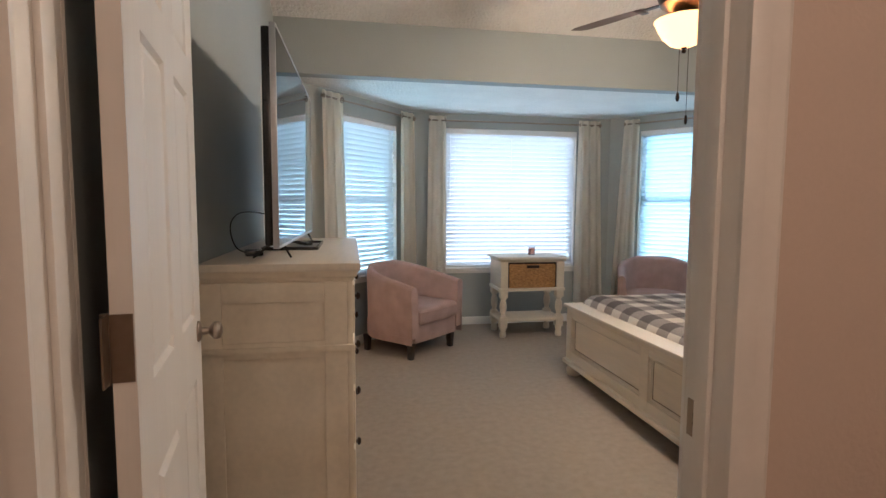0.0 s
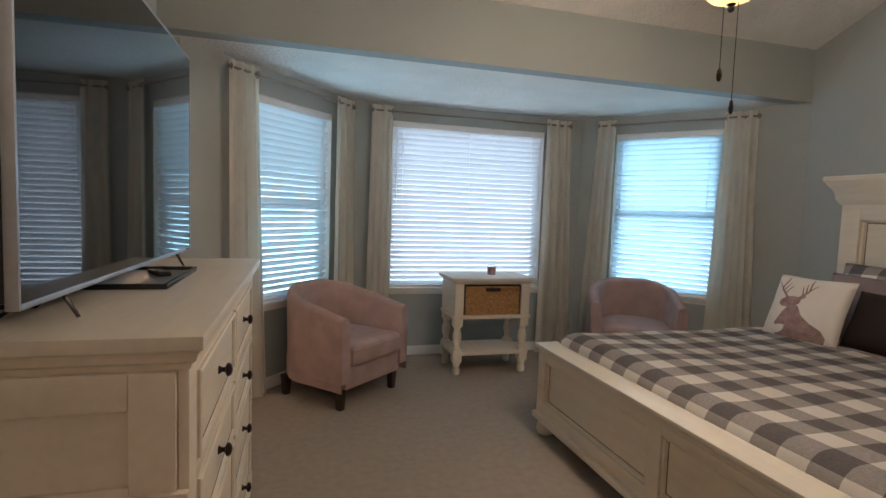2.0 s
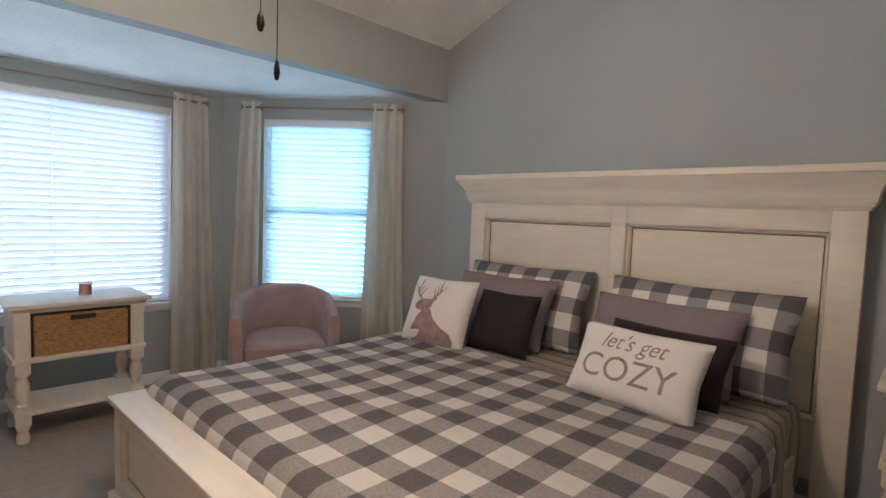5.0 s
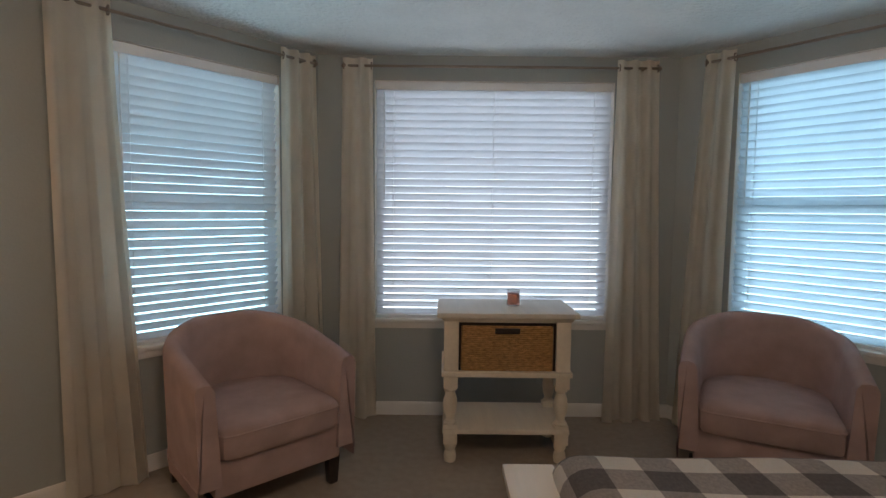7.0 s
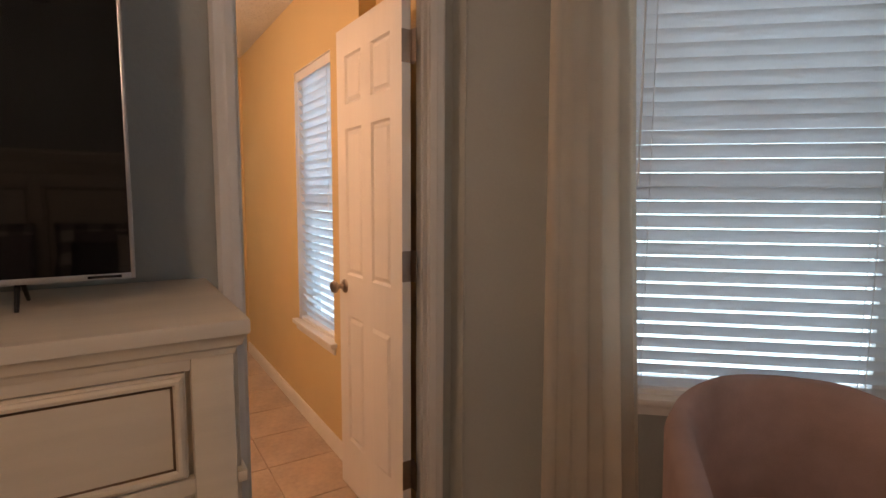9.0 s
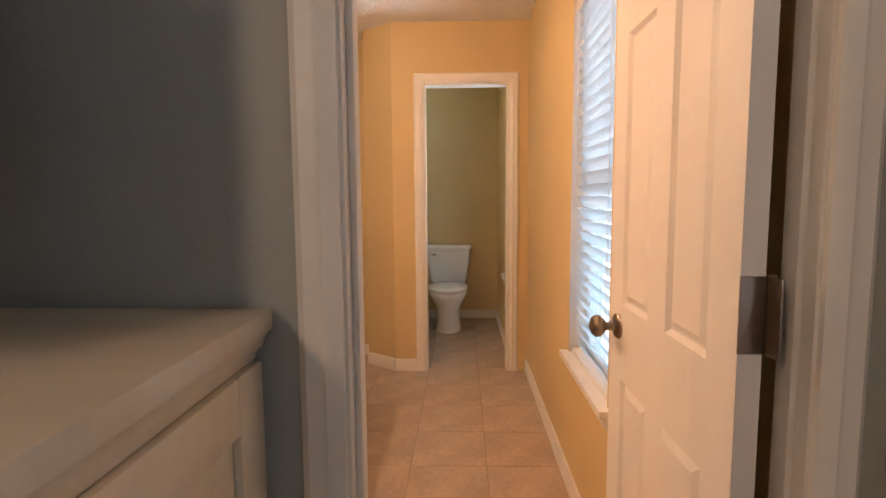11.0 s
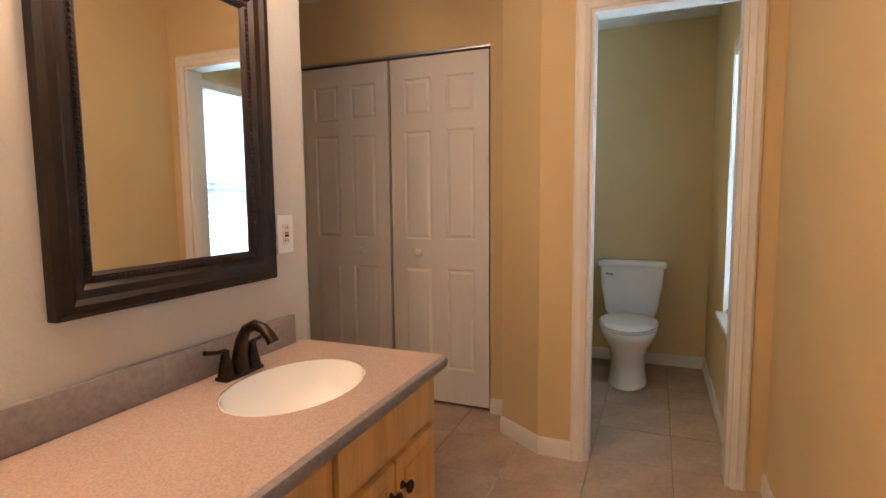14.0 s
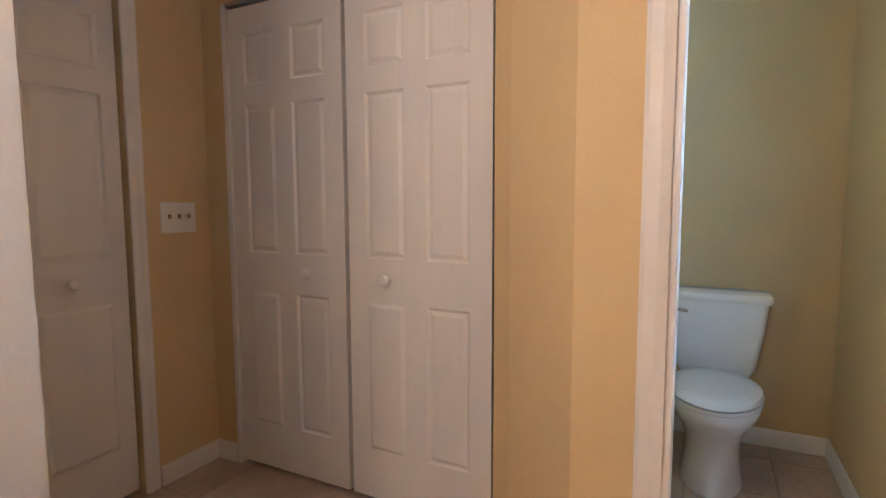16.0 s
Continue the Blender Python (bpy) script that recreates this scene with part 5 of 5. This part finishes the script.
counter()
for cx, cy in SINKS:
    t = thing("sink", "white oval undermount sink in the countertop", "sink", pose(cx, cy, VZ), "vanity sinks")
    bm = bmesh.new()
    prof = [(1.06, -0.031), (0.985, -0.031), (0.985, -0.002), (0.97, -0.002), (0.95, -0.03), (0.86, -0.08), (0.66, -0.12), (0.40, -0.142), (0.10, -0.150), (0.08, -0.150)]
    rows = [[bm.verts.new((0.232 * s * math.cos(a), 0.168 * s * math.sin(a), z)) for a in [2 * math.pi * k / 40 for k in range(40)]] for s, z in prof]
    for a, b in zip(rows, rows[1:]):
        for k in range(40):
            bm.faces.new((a[k], a[(k + 1) % 40], b[(k + 1) % 40], b[k]))
    part("basin", bm, PORCELAIN, t, smooth=0.8)
    part("drain", lathe([(0.026, -0.153), (0.026, -0.148), (0.018, -0.146), (0.004, -0.147)], 20), NICKEL, t)


def faucet(x, y):
    t = thing("faucet", "oil-rubbed bronze faucet with arched spout and lever handles", "faucet", pose(x, y, VZ + 0.0005), "vanity faucets")
    part("base_plate", boxes(((-0.075, -0.022, 0), (0.075, 0.022, 0.012)), bevel=0.006), BRONZE, t)
    pts = [(0, 0, 0.012), (0, 0.002, 0.06), (0, 0.010, 0.10), (0, 0.030, 0.135), (0, 0.060, 0.150), (0, 0.092, 0.142), (0, 0.118, 0.118), (0, 0.125, 0.105)]
    part("spout", tube(pts, [0.028, 0.021, 0.018, 0.016, 0.016, 0.016, 0.017, 0.018], 16), BRONZE, t)
    for sx in (-1, 1):
        h = part("handle", lathe([(0.024, 0.010), (0.020, 0.03), (0.013, 0.065), (0.011, 0.078), (0.013, 0.084), (0.003, 0.088)], 16, Matrix.Translation((sx * 0.053, 0, 0))), BRONZE, t)
        part("lever", tube([(sx * 0.05, 0, 0.083), (sx * 0.085, -0.002, 0.086), (sx * 0.120, -0.004, 0.094)], [0.007, 0.006, 0.007], 10), BRONZE, h)
    return t


faucet(SINKS[0][0], YV + 0.085)
faucet(SINKS[1][0], YV + 0.085)


def vanity(x0, x1, n, label):
    """An oak base cabinet: drawer fronts over doors."""
    t = thing("vanity_cabinet", label, "cabinet", group="vanity cabinets")
    part("body", boxes(((x0, YV + 0.002, 0.09), (x1, VF - 0.001, VZ - 0.22)), ((x0, YV + 0.002, 0.0), (x1, VF - 0.06, 0.09)), ((x0, VF - 0.02, VZ - 0.22), (x1, VF - 0.001, VZ - 0.041)), ((x0, YV + 0.002, VZ - 0.22), (x0 + 0.018, VF - 0.02, VZ - 0.041)), ((x1 - 0.018, YV + 0.002, VZ - 0.22), (x1, VF - 0.02, VZ - 0.041))), OAK, t)
    if n == 1:                       # a stack of three drawers
        for z0, z1 in ((0.11, 0.315), (0.335, 0.515), (0.54, 0.665)):
            d = part("drawer_front", boxes(((x0 + 0.018, VF - 0.001, z0), (x1 - 0.018, VF + 0.018, z1)), bevel=0.006), OAK, t)
            if z1 < 0.6:
                part("knob", lathe(PULL, 14, Matrix.Translation(((x0 + x1) / 2, VF + 0.017, (z0 + z1) / 2)) @ pose(0, 0, 0, -90)), BRONZE, d, "dark bronze knob")
        return t
    part("false_front", boxes(((x0 + 0.018, VF - 0.001, 0.54), (x1 - 0.018, VF + 0.018, 0.665)), bevel=0.006), OAK, t)
    mid = (x0 + x1) / 2
    for a, b, kx in ((x0 + 0.018, mid - 0.004, mid - 0.034), (mid + 0.004, x1 - 0.018, mid + 0.034)):
        d = part("door", boxes(((a, VF - 0.001, 0.11), (b, VF + 0.018, 0.515)), bevel=0.006), OAK, t)
        part("bead", raised_panel(bmesh.new(), (a + 0.045, VF + 0.018, 0.155), (b - 0.045, VF + 0.018, 0.47), (1, 1), 0.006, 0.014), OAK, d)
        part("knob", lathe(PULL, 14, Matrix.Translation((kx, VF + 0.017, 0.43)) @ pose(0, 0, 0, -90)), BRONZE, d, "dark bronze knob")
    return t


vanity(-2.11, -1.535, 2, "honey oak vanity base with two doors under the sink")
vanity(-1.53, -1.205, 1, "honey oak three-drawer base in mid vanity")
vanity(-1.20, -0.865, 1, "honey oak three-drawer base in mid vanity")
vanity(-0.86, XB - 0.01, 2, "honey oak vanity base under the second sink")


def wall_mirror(x0, x1, label):
    t = thing("wall_mirror", label, "mirror", group="framed mirrors")
    z0, z1 = 0.972, 1.895
    prof = [(0.0, 0.0), (0.0, 0.030), (0.012, 0.042), (0.030, 0.044), (0.042, 0.034), (0.060, 0.030), (0.072, 0.018), (0.088, 0.020), (0.096, 0.012), (0.096, 0.0)]
    bm = bmesh.new()
    rows = [[bm.verts.new((x, YV + 0.002 + y, z)) for x, z in ((x0 + d, z0 + d), (x1 - d, z0 + d), (x1 - d, z1 - d), (x0 + d, z1 - d))] for d, y in prof]
    for a, b in zip(rows, rows[1:]):
        for k in range(4):
            bm.faces.new((a[k], a[(k + 1) % 4], b[(k + 1) % 4], b[k]))
    fr = part("frame", bm, ESPRESSO, t, "dark espresso moulded frame", smooth=0.4)
    part("glass", boxes(((x0 + 0.09, YV + 0.003, z0 + 0.09), (x1 - 0.09, YV + 0.010, z1 - 0.09))), MIRROR, t, "clear mirror glass", smooth=0)
    bm = bmesh.new()
    d = 0.080
    for (xa, za), (xb, zb) in (((x0 + d, z0 + d), (x1 - d, z0 + d)), ((x1 - d, z0 + d), (x1 - d, z1 - d)), ((x1 - d, z1 - d), (x0 + d, z1 - d)), ((x0 + d, z1 - d), (x0 + d, z0 + d))):
        n = int(math.hypot(xb - xa, zb - za) / 0.014)
        for k in range(n):
            bmesh.ops.create_icosphere(bm, subdivisions=1, radius=0.005, matrix=Matrix.Translation((xa + (xb - xa) * k / n, YV + 0.022, za + (zb - za) * k / n)))
    part("beading", bm, ESPRESSO, fr)
    return t


wall_mirror(-1.985, -1.30, "mirror in a dark carved frame above the vanity")
wall_mirror(-0.966, -0.28, "mirror in a dark carved frame above the vanity")

# The fixture at x -0.60 is unseen, added to light the doorway end.
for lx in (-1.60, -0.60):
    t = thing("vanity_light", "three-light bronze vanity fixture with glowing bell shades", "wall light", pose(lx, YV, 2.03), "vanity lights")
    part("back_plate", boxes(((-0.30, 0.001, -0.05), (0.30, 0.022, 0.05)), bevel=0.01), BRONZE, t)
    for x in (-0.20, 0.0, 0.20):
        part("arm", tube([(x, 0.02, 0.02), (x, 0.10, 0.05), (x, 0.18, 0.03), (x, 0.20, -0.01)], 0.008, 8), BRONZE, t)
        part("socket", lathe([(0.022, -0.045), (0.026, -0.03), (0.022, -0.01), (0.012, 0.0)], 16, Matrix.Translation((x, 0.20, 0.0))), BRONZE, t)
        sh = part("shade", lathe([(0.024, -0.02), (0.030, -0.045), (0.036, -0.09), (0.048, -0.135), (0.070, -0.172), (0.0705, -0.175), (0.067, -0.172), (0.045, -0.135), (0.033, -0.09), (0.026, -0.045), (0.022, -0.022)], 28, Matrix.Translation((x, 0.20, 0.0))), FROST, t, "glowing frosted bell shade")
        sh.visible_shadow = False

# toilet
t = thing("toilet", "white two-piece toilet with closed lid", "toilet", pose(XTB, 4.50, 0))


def oval(cx, rx0, rx1, ry, z, n=32):
    """A ring that is blunt behind and long in front."""
    return [Vector((cx + (rx1 if math.cos(a) > 0 else rx0) * math.cos(a), ry * math.sin(a), z)) for a in [2 * math.pi * k / n for k in range(n)]]


def loft(rings):
    bm = bmesh.new()
    rows = [[bm.verts.new(p) for p in r] for r in rings]
    for a, b in zip(rows, rows[1:]):
        for k in range(len(a)):
            bm.faces.new((a[k], a[(k + 1) % len(a)], b[(k + 1) % len(a)], b[k]))
    bm.faces.new(rows[0][::-1])
    bm.faces.new(rows[-1])
    return bm


part("bowl", loft([oval(0.42, 0.24, 0.23, 0.125, 0.0), oval(0.42, 0.23, 0.225, 0.122, 0.02), oval(0.42, 0.20, 0.20, 0.110, 0.12), oval(0.43, 0.19, 0.20, 0.112, 0.20), oval(0.44, 0.21, 0.23, 0.135, 0.265), oval(0.44, 0.23, 0.275, 0.172, 0.325), oval(0.44, 0.235, 0.285, 0.182, 0.36), oval(0.44, 0.23, 0.278, 0.178, 0.375)]), PORCELAIN, t, smooth=0.9)
part("seat", loft([oval(0.44, 0.225, 0.285, 0.183, 0.377), oval(0.44, 0.23, 0.290, 0.187, 0.383), oval(0.44, 0.228, 0.288, 0.185, 0.393)]), PORCELAIN, t, smooth=0.9)
part("lid", loft([oval(0.44, 0.225, 0.285, 0.183, 0.396), oval(0.44, 0.23, 0.291, 0.188, 0.402), oval(0.44, 0.222, 0.280, 0.180, 0.416), oval(0.44, 0.15, 0.20, 0.12, 0.423)]), PORCELAIN, t, smooth=0.9)


def rrect(x0, x1, w, z, r=0.03):
    out = []
    for cx, cy, a0 in ((x1 - r, w / 2 - r, 0), (x0 + r, w / 2 - r, 90), (x0 + r, -w / 2 + r, 180), (x1 - r, -w / 2 + r, 270)):
        out += [Vector((cx + r * math.cos(radians(a0 + k * 18)), cy + r * math.sin(radians(a0 + k * 18)), z)) for k in range(6)]
    return out


part("tank", loft([rrect(0.03, 0.17, 0.30, 0.375), rrect(0.02, 0.19, 0.35, 0.42), rrect(0.012, 0.20, 0.41, 0.60), rrect(0.012, 0.205, 0.43, 0.735)]), PORCELAIN, t, smooth=0.9)
part("tank_lid", loft([rrect(0.006, 0.215, 0.455, 0.736, 0.035), rrect(0.004, 0.220, 0.462, 0.745, 0.035), rrect(0.006, 0.218, 0.46, 0.768, 0.035), rrect(0.014, 0.21, 0.445, 0.776, 0.035)]), PORCELAIN, t, smooth=0.9)
part("flush_lever", tube([(0.205, -0.165, 0.69), (0.222, -0.165, 0.69), (0.224, -0.12, 0.685)], 0.008, 8), NICKEL, t, "small metal flush lever")
part("foot_deck", loft([rrect(0.02, 0.30, 0.22, 0.30), rrect(0.02, 0.30, 0.26, 0.374)]), PORCELAIN, t)

# hamper beside the vanity
t = thing("wicker_hamper", "round dark wicker hamper with a braided tan lid", "hamper", pose(-2.36, 3.66, 0))
part("core", lathe([(0.155, 0.0), (0.165, 0.25), (0.17, 0.50)], 28), DARKWICKER, t)
for k in range(24):
    z = 0.015 + k * 0.0205
    r = 0.158 + 0.016 * k / 24
    n = 48
    bm = sheet(n, 6, lambda i, j: ((r + 0.006 * math.sin(i * math.pi / 2 + k * math.pi / 2) + 0.007 * math.cos(j * 1.047)) * math.cos(2 * math.pi * i / (n - 1)), (r + 0.006 * math.sin(i * math.pi / 2 + k * math.pi / 2) + 0.007 * math.cos(j * 1.047)) * math.sin(2 * math.pi * i / (n - 1)), z + 0.010 * math.sin(j * 1.047)), close=True)
    part("weave_band", bm, DARKWICKER, t)
ld = part("lid", lathe([(0.180, 0.50), (0.186, 0.515), (0.182, 0.535), (0.16, 0.545), (0.01, 0.55)], 32), WICKER, t, "braided tan lid")
for k in range(6):
    r = 0.165 - 0.026 * k
    pts = [((r + 0.004 * math.sin(9 * a)) * Vector((math.cos(a), math.sin(a), 0)) + Vector((0, 0, 0.549 + 0.004 * math.sin(14 * a)))) for a in [2 * math.pi * s / 48 for s in range(49)]]
    part("braid", tube(pts, 0.012, 7), WICKER, ld)

# plates
t = thing("light_switch", "white triple toggle switch plate", "light switch", Matrix(((-1, 0, 0, -3.155), (0, -1, 0, 2.40), (0, 0, 1, 1.145), (0, 0, 0, 1))) @ pose(0, 0, 0, 0, 0, 0))
part("plate", boxes(((0.0, -0.008, -0.065), (0.165, -0.0005, 0.065)), bevel=0.003), PLATE, t)
for x in (0.037, 0.0825, 0.128):
    part("toggle", boxes(((x - 0.005, -0.018, -0.004), (x + 0.005, -0.008, 0.014)), bevel=0.002), WICKER, t)
t = thing("wall_outlet", "white outlet plate with red and black reset buttons", "outlet", pose(-2.065, YV, 1.11))
part("plate", boxes(((-0.04, 0.0005, -0.065), (0.04, 0.009, 0.065)), bevel=0.004), PLATE, t)
part("socket_face", boxes(((-0.018, 0.009, -0.035), (0.018, 0.012, 0.035)), bevel=0.002), IVORY, t)
part("reset_button", boxes(((-0.009, 0.012, 0.001), (0.009, 0.0145, 0.008)), bevel=0.001), RED, t, "red button")
part("test_button", boxes(((-0.009, 0.012, -0.009), (0.009, 0.0145, -0.002)), bevel=0.001), BLACK, t, "black button")
for z in (0.022, -0.022):
    for x in (-0.006, 0.006):
        part("slot", boxes(((x - 0.001, 0.012, z - 0.005), (x + 0.001, 0.0126, z + 0.005))), BLACK, t)

# ---- bathroom tiles ----
floor = solid("floor_bath", boxes(((XTB - 0.1, 1.7, -0.06), (-0.031, YW + 0.12, -0.004))), GROUT, "taupe stone tile bathroom floor", "tile floor")
P = 0.355
TX, TY = -2.38, 4.755
tiles = {}


def tile_mesh(w, h):
    key = (round(w, 3), round(h, 3))
    if key not in tiles:
        bm = bmesh.new()
        box(bm, (0, 0, -0.006), (w, h, 0.0))
        top = [f for f in bm.faces if f.normal.z > 0.9]
        bmesh.ops.bevel(bm, geom=[e for f in top for e in f.edges], offset=0.002, segments=1, affect="EDGES")
        tiles[key] = to_mesh("tile", bm, TILE, 0)
    return tiles[key]


for i in range(-8, 9):
    for j in range(-9, 3):
        x0, x1 = max(TX + i * P, XTB), min(TX + (i + 1) * P - 0.005, -0.035)
        y0, y1 = max(TY + j * P, 1.8), min(TY + (j + 1) * P - 0.005, YW)
        if x1 - x0 > 0.02 and y1 - y0 > 0.02 and not (x0 > -2.1 and y1 < 3.5):
            ob = new("tile", tile_mesh(x1 - x0, y1 - y0))
            ob.parent = floor
            ob.location = (x0, y0, 0)
